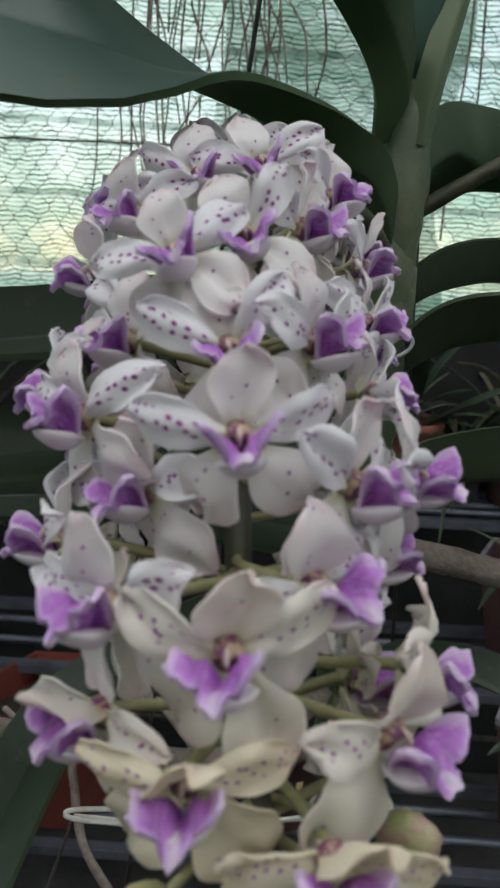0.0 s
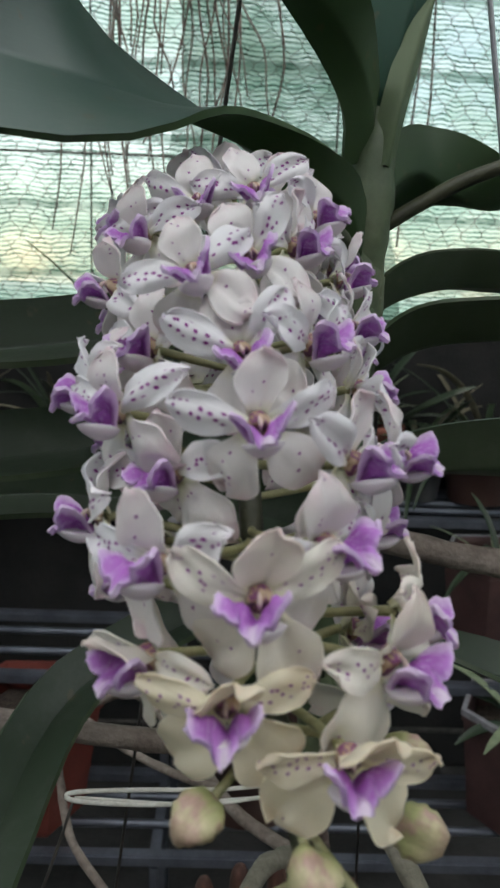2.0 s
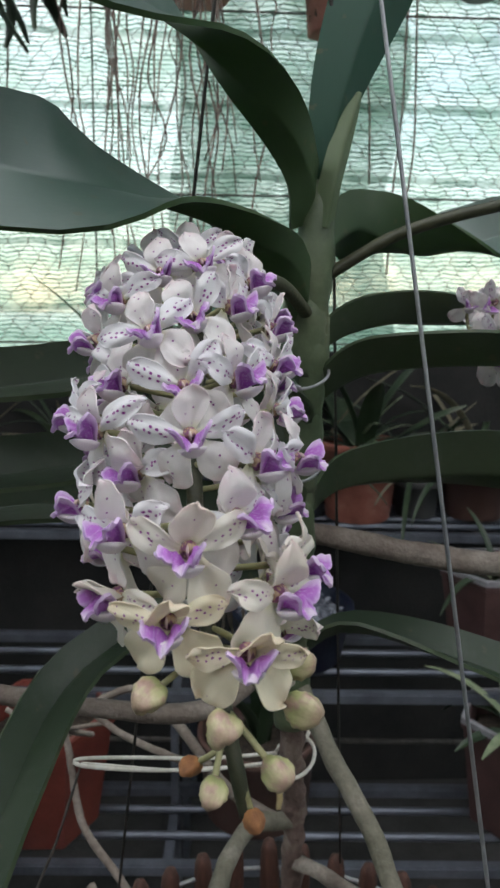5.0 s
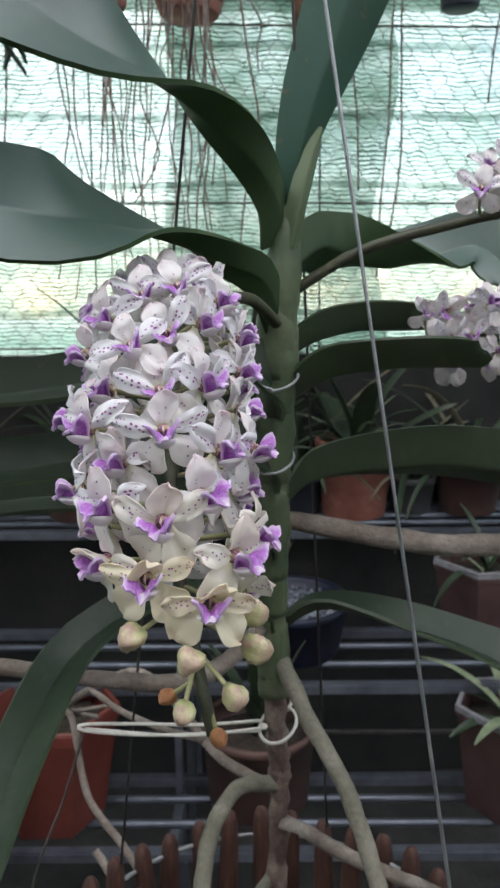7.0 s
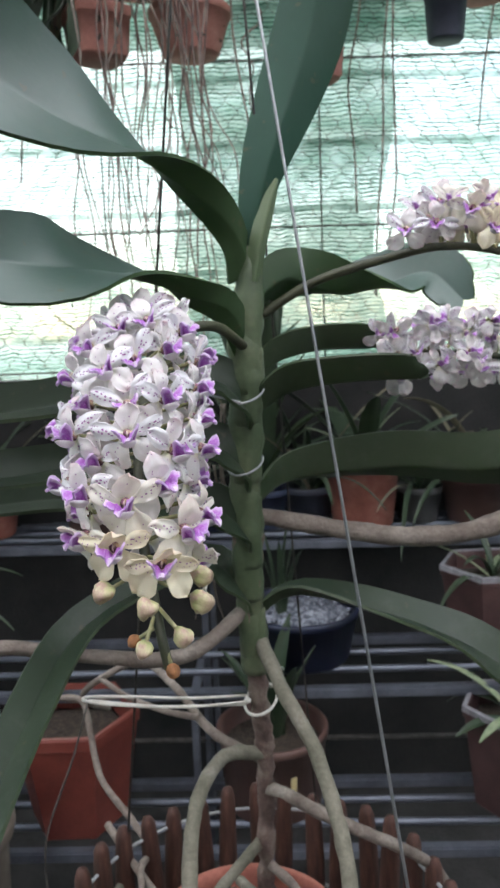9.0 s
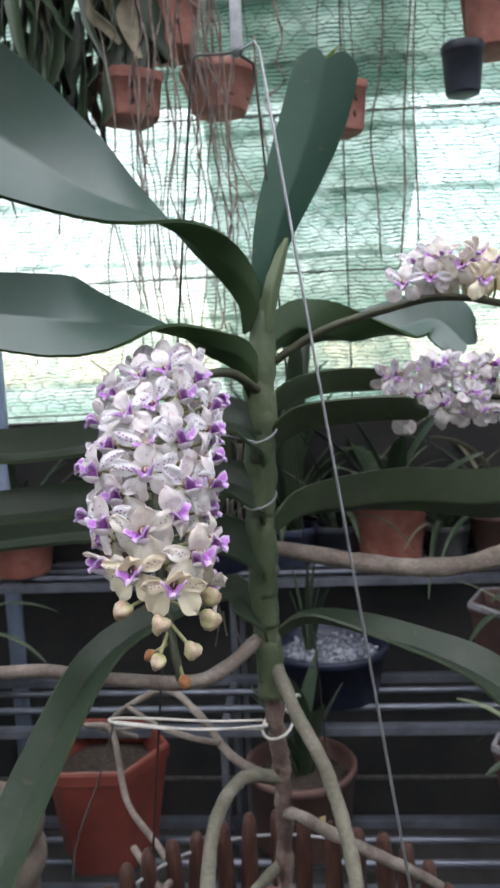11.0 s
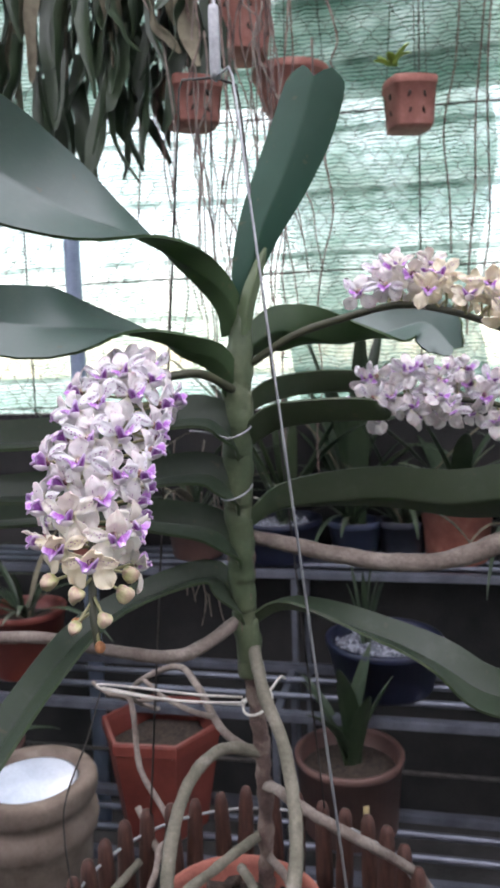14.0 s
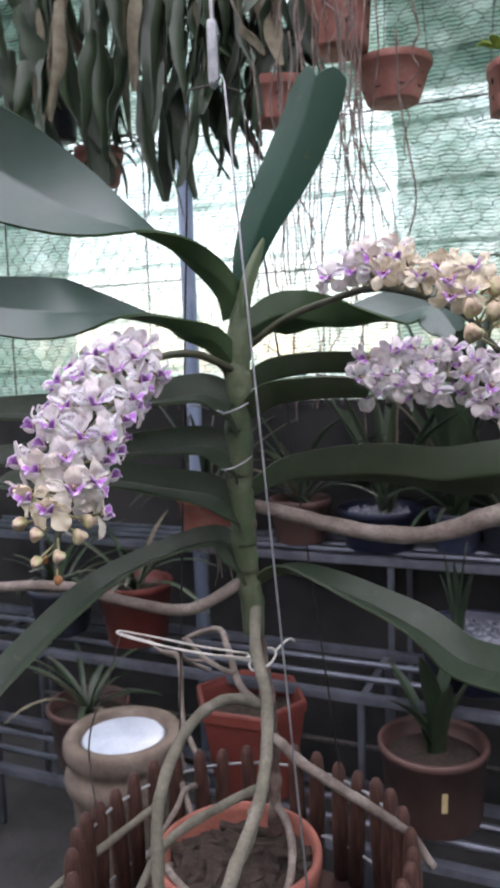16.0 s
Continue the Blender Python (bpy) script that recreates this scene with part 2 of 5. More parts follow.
rim_lit = mottled("rim_lit", [(0.3, (0.14, 0.13, 0.14)), (0.7, (0.28, 0.27, 0.29))], 40, 260, 0.6, relief=0.15)
plastic_navy = mottled("plastic_navy", [(0.3, (0.006, 0.008, 0.020)), (0.7, (0.016, 0.020, 0.045))], 14, 220, 0.4, relief=0.1)
plastic_grey = mottled("plastic_grey", [(0.3, (0.05, 0.05, 0.05)), (0.7, (0.11, 0.11, 0.11))], 14, 220, 0.5, relief=0.1)
clay_pale = mottled("clay_pale", [(0.3, (0.09, 0.066, 0.05)), (0.6, (0.17, 0.132, 0.105)), (0.8, (0.26, 0.22, 0.18))], 22, 240, 0.9)
plastic_blue = mottled("plastic_blue", [(0.3, (0.025, 0.032, 0.06)), (0.7, (0.05, 0.062, 0.11))], 12, 200, 0.45, relief=0.1)
soil = mottled("soil", [(0.35, (0.02, 0.014, 0.01)), (0.65, (0.07, 0.05, 0.035))], 120, 500, 1.0, relief=1.0, depth=0.004)
gravel = mottled("gravel_pale", [(0.36, (0.03, 0.033, 0.05)), (0.5, (0.14, 0.15, 0.18)), (0.66, (0.40, 0.42, 0.47))], 60, 400, 0.8)
wood_brown = mottled("wood_brown", [(0.3, (0.038, 0.016, 0.011)), (0.6, (0.085, 0.034, 0.023)), (0.8, (0.15, 0.068, 0.048))], 30, 260, 0.75, relief=0.5, stretch=(6, 6, 1))
bark_brown = mottled("bark_brown", [(0.3, (0.022, 0.015, 0.011)), (0.7, (0.075, 0.052, 0.038))], 90, 400, 0.95, relief=0.8, depth=0.002)
steel_bar = mottled("steel_bar", [(0.3, (0.095, 0.103, 0.125)), (0.7, (0.205, 0.22, 0.26))], 12, 300, 0.42, 0.6, relief=0.15)
wire_dark = mottled("wire_dark", [(0.3, (0.05, 0.045, 0.04)), (0.7, (0.12, 0.11, 0.10))], 60, 400, 0.6, 0.4)
wire_pale = mottled("wire_pale", [(0.3, (0.26, 0.27, 0.28)), (0.7, (0.44, 0.45, 0.46))], 60, 400, 0.5, 0.3)
cord_white = mottled("cord_white", [(0.3, (0.6, 0.57, 0.5)), (0.7, (0.82, 0.8, 0.74))], 90, 600, 0.8)
post_blue = mottled("post_blue", [(0.3, (0.26, 0.33, 0.47)), (0.7, (0.40, 0.47, 0.62))], 8, 200, 0.5, 0.2, relief=0.1)
concrete = mottled("concrete", [(0.3, (0.034, 0.033, 0.031)), (0.7, (0.085, 0.082, 0.078))], 5, 90, 0.95, relief=0.6, depth=0.004)
bounce_grey = mottled("bounce_wall_grey", [(0.3, (0.17, 0.17, 0.165)), (0.7, (0.27, 0.265, 0.26))], 4, 90, 0.9)
# Near-black: the shade behind the racks is put into this wall colour.
wall_dark = mottled("wall_stained_shade", [(0.3, (0.010, 0.011, 0.011)), (0.7, (0.032, 0.030, 0.029))], 6, 120, 0.95, relief=0.5, depth=0.003)


def net_material(name, least, most):
    """Woven shade cloth: thin wavy cross threads over a pale film that lets much of the sky through, unevenly worn."""
    m, n, l, b = material(name, 0.8)
    co = n.new("ShaderNodeTexCoord")
    sep = n.new("ShaderNodeSeparateXYZ")
    l.new(co.outputs["Object"], sep.inputs[0])
    sag = noise_of(n, l, 16, 3, (1, 1, 0.22), 0.6)
    shift = n.new("ShaderNodeMath")
    shift.operation = "MULTIPLY_ADD"
    shift.inputs[1].default_value = 0.026
    l.new(sag, shift.inputs[0])
    l.new(sep.outputs[2], shift.inputs[2])
    at = n.new("ShaderNodeCombineXYZ")
    l.new(sep.outputs[0], at.inputs[0])
    l.new(shift.outputs[0], at.inputs[2])
    w = n.new("ShaderNodeTexWave")
    w.bands_direction, w.wave_profile = "Z", "SIN"
    for key, v in (("Scale", 30.0), ("Distortion", 1.6), ("Detail", 3.0), ("Detail Scale", 1.4), ("Detail Roughness", 0.6)):
        w.inputs[key].default_value = v
    l.new(at.outputs[0], w.inputs[0])
    gap = noise_of(n, l, 30, 4, (0.5, 1, 1.6), 0.7)
    seam = n.new("ShaderNodeTexWave")
    seam.bands_direction, seam.wave_profile = "Z", "SIN"
    for key, v in (("Scale", 1.963), ("Distortion", 0.5), ("Detail", 2.0), ("Detail Scale", 1.5), ("Phase Offset", math.pi)):
        seam.inputs[key].default_value = v
    l.new(co.outputs["Object"], seam.inputs[0])
    fold = ramp(n, l, seam.outputs["Fac"], [(0.955, (0, 0, 0)), (0.99, (0.75, 0.75, 0.75))])
    thread = mix_rgb(n, l, ramp(n, l, w.outputs["Fac"], [(0.52, (0, 0, 0)), (0.80, (1, 1, 1))]), ramp(n, l, gap, [(0.36, (0.4, 0.4, 0.4)), (0.58, (1, 1, 1))]), 1.0, "MULTIPLY")
    thread = mix_rgb(n, l, thread, mix_rgb(n, l, fold, ramp(n, l, gap, [(0.3, (0.5, 0.5, 0.5)), (0.6, (1, 1, 1))]), 1.0, "MULTIPLY"), 1.0, "LIGHTEN")
    bands = noise_of(n, l, 2.2, 5, (0.2, 1, 7), 0.65)
    patch = noise_of(n, l, 4.2, 6, (1.2, 1, 1.1), 0.7)
    tone = ramp(n, l, bands, [(0.32, (0.20, 0.34, 0.285)), (0.66, (0.43, 0.53, 0.49))])
    c = mix_rgb(n, l, tone, (0.022, 0.065, 0.047), thread)
    l.new(c, b.inputs["Base Color"])
    t = n.new("ShaderNodeBsdfTranslucent")
    l.new(c, t.inputs[0])
    clear = n.new("ShaderNodeBsdfTransparent")
    body = n.new("ShaderNodeMixShader")
    body.inputs[0].default_value = 0.8
    l.new(b.outputs[0], body.inputs[1])
    l.new(t.outputs[0], body.inputs[2])
    open_share = ramp(n, l, patch, [(0.42, (least, least, least)), (0.62, (most, most, most))])
    less = mix_rgb(n, l, open_share, ramp(n, l, thread, [(0.0, (1, 1, 1)), (1.0, (0.03, 0.03, 0.03))]), 1.0, "MULTIPLY")
    whole = n.new("ShaderNodeMixShader")
    l.new(less, whole.inputs[0])
    l.new(body.outputs[0], whole.inputs[1])
    l.new(clear.outputs[0], whole.inputs[2])
    l.new(whole.outputs[0], n["Material Output"].inputs[0])
    return m


net_green = net_material("shade_net", 0.11, 0.42)
net_dense = net_material("shade_net_dense", 0.18, 0.58)
film_white = mottled("film_white", [(0.3, (0.72, 0.73, 0.72)), (0.7, (0.86, 0.87, 0.86))], 3, 80, 0.6)
see_through(film_white, 0.94, (0.93, 0.94, 0.94))


# ---- mesh helpers ----
def mesh_of(name, verts, faces, mat, uv=None, smooth=True):
    me = bpy.data.meshes.new(name)
    me.from_pydata([tuple(v) for v in verts], [], faces)
    if uv is not None:
        layer = me.uv_layers.new(name="UVMap")
        for k, loop in enumerate(me.loops):
            layer.data[k].uv = uv[loop.vertex_index]
    if smooth:
        me.polygons.foreach_set("use_smooth", [True] * len(me.polygons))
    me.materials.append(mat)
    me.update()
    return me


def part(name, data, parent, label="", local=None):
    """Link a mesh as one object under a thing or a part."""
    ob = new(name, data)
    ob.parent = parent
    if local is not None:
        ob.matrix_basis = local
    return tagged(ob, label)


def thing(name, label, category, at=None, group="", kind="", data=None):
    ob = new(name, data)
    if at is not None:
        ob.matrix_basis = at
    return tagged(ob, label, category, group, kind)


def slab(rows, thick, mat, name="sheet", other=None):
    """A closed thin sheet from a grid of points rows[i][j]; uv x runs along the rows, y across."""
    g = np.array(rows, float)
    a, b = g.shape[:2]
    du = np.gradient(g, axis=0)
    dv = np.gradient(g, axis=1)
    nn = np.cross(du, dv)
    nn /= np.linalg.norm(nn, axis=2, keepdims=True) + 1e-12
    front, back = g + nn * thick / 2, g - nn * thick / 2
    verts = np.concatenate([front.reshape(-1, 3), back.reshape(-1, 3)])
    k = a * b
    faces = []
    for i in range(a - 1):
        for j in range(b - 1):
            p, q, r, s = i * b + j, i * b + j + 1, (i + 1) * b + j + 1, (i + 1) * b + j
            faces.append((p, s, r, q))
            faces.append((k + p, k + q, k + r, k + s))
    edge = [i * b for i in range(a)] + [(a - 1) * b + j for j in range(1, b)] + [i * b + b - 1 for i in range(a - 2, -1, -1)] + list(range(b - 2, 0, -1))
    n = len(edge)
    rim = np.concatenate([verts[edge], verts[[k + e for e in edge]]])
    verts = np.concatenate([verts, rim])
    for e in range(n):
        f = (e + 1) % n
        faces.append((2 * k + e, 2 * k + f, 2 * k + n + f, 2 * k + n + e))
    uu = [(i / (a - 1), j / (b - 1)) for i in range(a) for j in range(b)] * 2
    uu += [uu[e] for e in edge] * 2
    me = mesh_of(name, verts, faces, mat, uu)
    if other is not None:
        me.materials.append(other)
        me.polygons.foreach_set("material_index", [e % 2 if e < 2 * (a - 1) * (b - 1) else 0 for e in range(len(faces))])
    return me


def bezier(points, steps):
    """Points along a smooth curve that runs through all the given points."""
    p = [Vector(q) for q in points]
    p = [p[0] * 2 - p[1]] + p + [p[-1] * 2 - p[-2]]
    out = []
    n = len(p) - 3
    for k in range(steps + 1):
        s = k / steps * n
        i = min(int(s), n - 1)
        t = s - i
        a, b, c, d = p[i], p[i + 1], p[i + 2], p[i + 3]
        out.append(0.5 * (2 * b + (c - a) * t + (2 * a - 5 * b + 4 * c - d) * t * t + (3 * b - a - 3 * c + d) * t ** 3))
    return out


def tube(points, radius, mat, name="tube", sides=8, steps=0, wobble=0.0, close=False):
    """A round rod along points; radius is a number or a function of the share of its length."""
    c = bezier(points, steps) if steps else [Vector(q) for q in points]
    n = len(c)
    verts, faces, uv = [], [], []
    up = Vector((0.13, 0.27, 0.95)).normalized()
    for i, q in enumerate(c):
        if close:
            t = (c[(i + 1) % n] - c[i - 1]).normalized()
        else:
            t = (c[min(i + 1, n - 1)] - c[max(i - 1, 0)]).normalized()
        side = t.cross(up)
        if side.length < 0.1:
            side = t.cross(Vector((1, 0, 0)))
        side.normalize()
        up2 = side.cross(t)
        u = i / max(n - 1, 1)
        r = radius(u) if callable(radius) else radius
        for k in range(sides):
            a = 2 * math.pi * k / sides
            w = r * (1 + wobble * noise.noise(q * 90 + Vector((math.cos(a), math.sin(a), 0)) * 1.5))
            verts.append(q + side * (w * math.cos(a)) + up2 * (w * math.sin(a)))
            uv.append((u, k / sides))
    for i in range(n if close else n - 1):
        j = (i + 1) % n
        for k in range(sides):
            k2 = (k + 1) % sides
            faces.append((i * sides + k, i * sides + k2, j * sides + k2, j * sides + k))
    if not close:
        faces.append(tuple(range(sides - 1, -1, -1)))
        faces.append(tuple((n - 1) * sides + k for k in range(sides)))
    return mesh_of(name, verts, faces, mat, uv)


def lathe(profile, mat, name="lathe", sides=40, square=0.0, wobble=0.0, lobes=0.0, smooth=True, caps=True):
    """A turned body from (radius, height) pairs; square draws the section towards a rounded square."""
    verts, faces = [], []
    for r, z in profile:
        for k in range(sides):
            a = 2 * math.pi * k / sides
            s = 1.0
            if square:
                s = 1 + square * (1 / max(abs(math.cos(a)), abs(math.sin(a))) - 1)
            s *= 1 + lobes * math.cos(3 * a)
            s *= 1 + wobble * noise.noise(Vector((math.cos(a) * 2, math.sin(a) * 2, z * 9)))
            verts.append((r * s * math.cos(a), r * s * math.sin(a), z))
    for i in range(len(profile) - 1):
        for k in range(sides):
            k2 = (k + 1) % sides
            faces.append((i * sides + k, i * sides + k2, (i + 1) * sides + k2, (i + 1) * sides + k))
    if caps and profile[0][0] > 1e-4:
        faces.append(tuple(range(sides - 1, -1, -1)))
    if caps and profile[-1][0] > 1e-4:
        faces.append(tuple((len(profile) - 1) * sides + k for k in range(sides)))
    return mesh_of(name, verts, faces, mat, smooth=smooth)


def box(sx, sy, sz, mat, name="box", bevel=0.002):
    bm = bmesh.new()
    bmesh.ops.create_cube(bm, size=1)
    bmesh.ops.scale(bm, vec=(sx, sy, sz), verts=bm.verts)
    if bevel:
        bmesh.ops.bevel(bm, geom=bm.edges[:], offset=bevel, segments=2, affect="EDGES")
    me = bpy.data.meshes.new(name)
    bm.to_mesh(me)
    bm.free()
    me.materials.append(mat)
    return me

# ---- structure ----
def sheet_of(name, x0, x1, y0, y1, z, mat):
    return mesh_of(name, [(x0, y0, z), (x1, y0, z), (x1, y1, z), (x0, y1, z)], [(0, 1, 2, 3)], mat, smooth=False)


thing("ground", "stained grey concrete floor under the racks", "ground", kind="structure", data=sheet_of("ground", -60, 60, -60, 60, 0, concrete))
thing("wall_north", "low stained masonry wall behind the plant racks, near-black for the shade there", "wall", pose(0, 1.86, 0.59), kind="structure", data=box(7, 0.1, 1.18, wall_dark, "wall_north", 0.01))


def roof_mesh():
    """Corrugated sheet, out of view, added to keep daylight off the racks."""
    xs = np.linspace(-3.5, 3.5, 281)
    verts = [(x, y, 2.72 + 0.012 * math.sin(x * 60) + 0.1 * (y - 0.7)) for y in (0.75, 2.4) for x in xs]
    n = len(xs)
    return mesh_of("shade_roof", verts, [(i, i + 1, n + i + 1, n + i) for i in range(n - 1)], wall_dark)


thing("shade_roof", "unseen corrugated roof sheet added to shade the racks", "roof", kind="structure", data=roof_mesh())


def film_mesh():
    """Clouded plastic film on a gentle slope, sagging between its battens; added out of view to soften the sun."""
    xs, ys = np.linspace(-4.4, 4.4, 89), np.linspace(-2.3, 0.79, 9)
    verts = [(x, y, 2.90 + 0.05 * (y - 0.7) + 0.025 * abs(math.sin(x * 3.2))) for y in ys for x in xs]
    n = len(xs)
    return mesh_of("diffuser_film", verts, [(k * n + i, k * n + i + 1, (k + 1) * n + i + 1, (k + 1) * n + i) for k in range(len(ys) - 1) for i in range(n - 1)], film_white)


thing("diffuser_film", "unseen clouded white film added over the aisle to diffuse sunlight", "roof", kind="structure", data=film_mesh())
# Added wall behind the viewpoint, never in view; it throws fill light forward.
thing("bounce_wall", "unseen grey wall added to bounce light onto the flowers", "wall", pose(0, -2.2, 1.5), kind="structure", data=box(9, 0.15, 3.0, bounce_grey, "bounce_wall", 0.01))


def net_mesh(x0, x1, z0, z1, y, seed, fray=0.0, mat=net_green):
    """Loosely hung cloth with soft folds and frayed side edges."""
    a, b = max(4, int((x1 - x0) * 9)), 60
    rows = []
    for i in range(a + 1):
        u = i / a
        rows.append([])
        for z in np.linspace(z0, z1, b):
            x = x0 + (x1 - x0) * u + fray * noise.noise(Vector((z * 3, seed, u * 3))) * (abs(2 * u - 1) ** 3)
            rows[-1].append((x, y + 0.02 * noise.noise(Vector((x * 2.3, z * 0.8, 0))) + 0.010 * noise.noise(Vector((x * 0.6, z * 9, 3))), z))
    g = np.array(rows)
    faces = [(i * b + j, (i + 1) * b + j, (i + 1) * b + j + 1, i * b + j + 1) for i in range(a) for j in range(b - 1)]
    return mesh_of("shade_net", g.reshape(-1, 3), faces, mat)


thing("shade_net", "pale green woven shade cloth hung behind the wire mesh", "shade net", kind="structure", data=net_mesh(-3.5, 3.5, 1.18, 3.1, 1.88, 0))
for x0, x1, z0, z1, y, cloth in ((-0.10, 0.43, 1.18, 2.45, 1.855, net_dense), (-2.4, -1.15, 1.18, 3.0, 1.852, net_green), (0.78, 2.2, 1.18, 3.0, 1.852, net_dense), (-2.4, 2.2, 1.99, 2.45, 1.835, net_green)):
    thing("shade_net", "second length of green shade cloth overlapping the first", "shade net", kind="structure", data=net_mesh(x0, x1, z0, z1, y, x0, 0.06, cloth))


for x in (-3.5, 3.5):
    side_net = net_mesh(-3.9, 0.0, 0.0, 2.9, 0.0, x)
    thing("shade_net", "green shade cloth closing the side of the aisle", "shade net", pose(x, 1.86, 0, 0, 0, 90) @ Matrix.Scale(1, 4), kind="structure", data=side_net)


def hex_mesh():
    """Twisted-wire netting: thin four-sided strands round six-sided cells."""
    w, rise, twist, r = 0.047, 0.021, 0.009, 0.0009
    verts, faces = [], []

    def strand(p, q, r):
        d = (q - p).normalized()
        side = Vector((0, 1, 0))
        o = d.cross(side)
        k = len(verts)
        for c in (p, q):
            for a in (0.8, 2.4, 3.9, 5.5):
                verts.append(c + side * (r * math.cos(a)) + o * (r * math.sin(a)))
        for a in range(4):
            b = (a + 1) % 4
            faces.append((k + a, k + b, k + 4 + b, k + 4 + a))

    y = 1.79

    def knot(i, j, up):
        x, z = -1.6 + w * (i + 0.5 * (j % 2)), 1.16 + (rise + twist) * j + twist * up
        s = Vector((x * 7, 0, z * 7))
        return Vector((x + 0.016 * noise.noise(s), y, z + 0.014 * noise.noise(s + Vector((0, 9, 0)))))

    for j in range(45):
        for i in range(70):
            low, high = knot(i, j, 0), knot(i, j, 1)
            strand(low, high, r * 1.5)
            k = i if j % 2 else i - 1
            strand(high, knot(k, j + 1, 0), r)
            strand(high, knot(k + 1, j + 1, 0), r)
    return mesh_of("wire_netting", verts, faces, wire_dark, smooth=False)


thing("wire_netting", "thin dark hexagonal wire netting before the cloth", "wire netting", kind="stuff", data=hex_mesh())
for z in (1.20, 1.541, 1.937, 2.3):
    thing("fence_wire", "taut dark horizontal fence wire", "wire", group="fence wires", data=tube([(x, 1.775, z + 0.006 * noise.noise(Vector((x, z, 0)))) for x in np.linspace(-3, 3, 25)], 0.0026, wire_dark, "fence_wire", 6))
for x in (-1.336, -0.826, -0.285, 0.256, 0.78):
    thing("fence_wire", "dark vertical fence wire", "wire", group="fence wires", data=tube([(x + 0.004 * noise.noise(Vector((x, z, 4))), 1.78, z) for z in np.linspace(1.18, 2.9, 12)], 0.0024, wire_dark, "fence_wire_upright", 6))
thing("roof_pipe", "round steel pipe under the roof edge", "pipe", kind="structure", data=tube([(0.045, 0.12, 2.655), (0.045, 2.35, 2.86)], 0.016, steel_bar, "roof_pipe", 12))
thing("post", "blue-grey painted round steel post before the net", "post", pose(-0.66, 1.71, 0), data=lathe([(0.021, 0), (0.021, 2.9)], post_blue, "post", 20))


# ---- stepped rack ----
def rack(z, y0, y1, count, label, stretcher=0.0):
    t = thing("plant_rack", label, "rack", pose(0, 0, z, 0, 0, -2), group="stepped plant racks")
    bar = tube([(-1.5, 0, 0), (1.6, 0, 0)], 0.0078, steel_bar, "slat", 10)
    for k in range(1, count + 1):
        part("slat", bar, t, local=pose(0, y0 + (y1 - y0) * k / (count + 1), 0.003))
    if stretcher:
        part("stretcher", tube([(-1.2, 0, 0), (1.0, 0, 0)], 0.006, wire_dark, "stretcher", 8), t, local=pose(0, y1, stretcher - z))
    rail = box(3.1, 0.022, 0.022, steel_bar, "rail", 0.003)
    part("rail", rail, t, local=pose(0.05, y0, -0.004))
    part("rail", rail, t, local=pose(0.05, y1, -0.004))
    cross = box(0.018, y1 - y0 - 0.024, 0.012, steel_bar, "crossbar", 0.002)
    leg = box(0.015, 0.015, z - 0.016, steel_bar, "leg", 0.003)
    for x in (-1.2, -0.124, 1.0):
        part("crossbar", cross, t, local=pose(x, (y0 + y1) / 2, -0.010))
        part("leg", leg, t, local=pose(x, y0, -(z - 0.016) / 2 - 0.016))
        part("leg", leg, t, local=pose(x, y1, -(z - 0.016) / 2 - 0.016))
    return t


rack(0.79, 1.57, 1.80, 3, "upper grey steel rack of round bars carrying potted plants")
rack(0.565, 1.27, 1.525, 2, "middle grey steel rack of round bars carrying potted plants", 0.31)
rack(0.33, 1.10, 1.32, 2, "lower grey steel rack of round bars carrying pots")


# ---- pots and small plants ----
def pot(at, r, h, mat, label, taper=0.72, lip=0.008, square=0.0, fill=soil, name="flower_pot", turn=0, sides=48):
    t = thing(name, label, "pot", at @ pose(0, 0, 0, 0, 0, turn), data=lathe([(0.0, 0), (r * taper, 0), (r * taper + 0.003, 0.004), (r * 0.96, h - lip * 2.2), (r * 0.965, h - lip * 2.2), (r, h - lip * 2), (r * 1.01, h - lip * 0.4), (r * 0.99, h), (r * 0.93, h), (r * 0.90, h - lip), (r * 0.86, h * 0.72), (0, h * 0.72)], mat, name, sides, square, 0.012 if sides > 20 else 0, 0, sides > 20))
    part("filling", lathe([(0, 0.004), (r * 0.4, 0.006), (r * 0.8, 0.0), (r * 0.86, -0.004)], fill, "filling", min(24, sides), square), t, "", pose(0, 0, h * 0.8))
    return t


def strap_leaf(base, azimuth, length, width, rise, droop, mat, parent, name="leaf", twist=0.0):
    """A narrow arching leaf."""
    rows = []
    az = radians(azimuth)
    out = Vector((math.cos(az), math.sin(az), 0))
    side = Vector((-math.sin(az), math.cos(az), 0))
    for i in range(11):
        u = i / 10
        e = radians(rise - droop * u)
        q = Vector(base) if i == 0 else q + (out * math.cos(e) + Vector((0, 0, math.sin(e)))) * (length / 10)
        w = width * 0.5 * (0.55 + 0.9 * u - 1.35 * u * u * u) if u < 0.97 else width * 0.05
        n = out * (-math.sin(e)) + Vector((0, 0, math.cos(e)))
        s = side * math.cos(twist * u) + n * math.sin(twist * u)
        rows.append([q + s * (w * v) + n * (abs(v) * w * 0.35) for v in (-1, -0.5, 0, 0.5, 1)])
    return part(name, slab(rows, 0.0012, mat, name), parent)


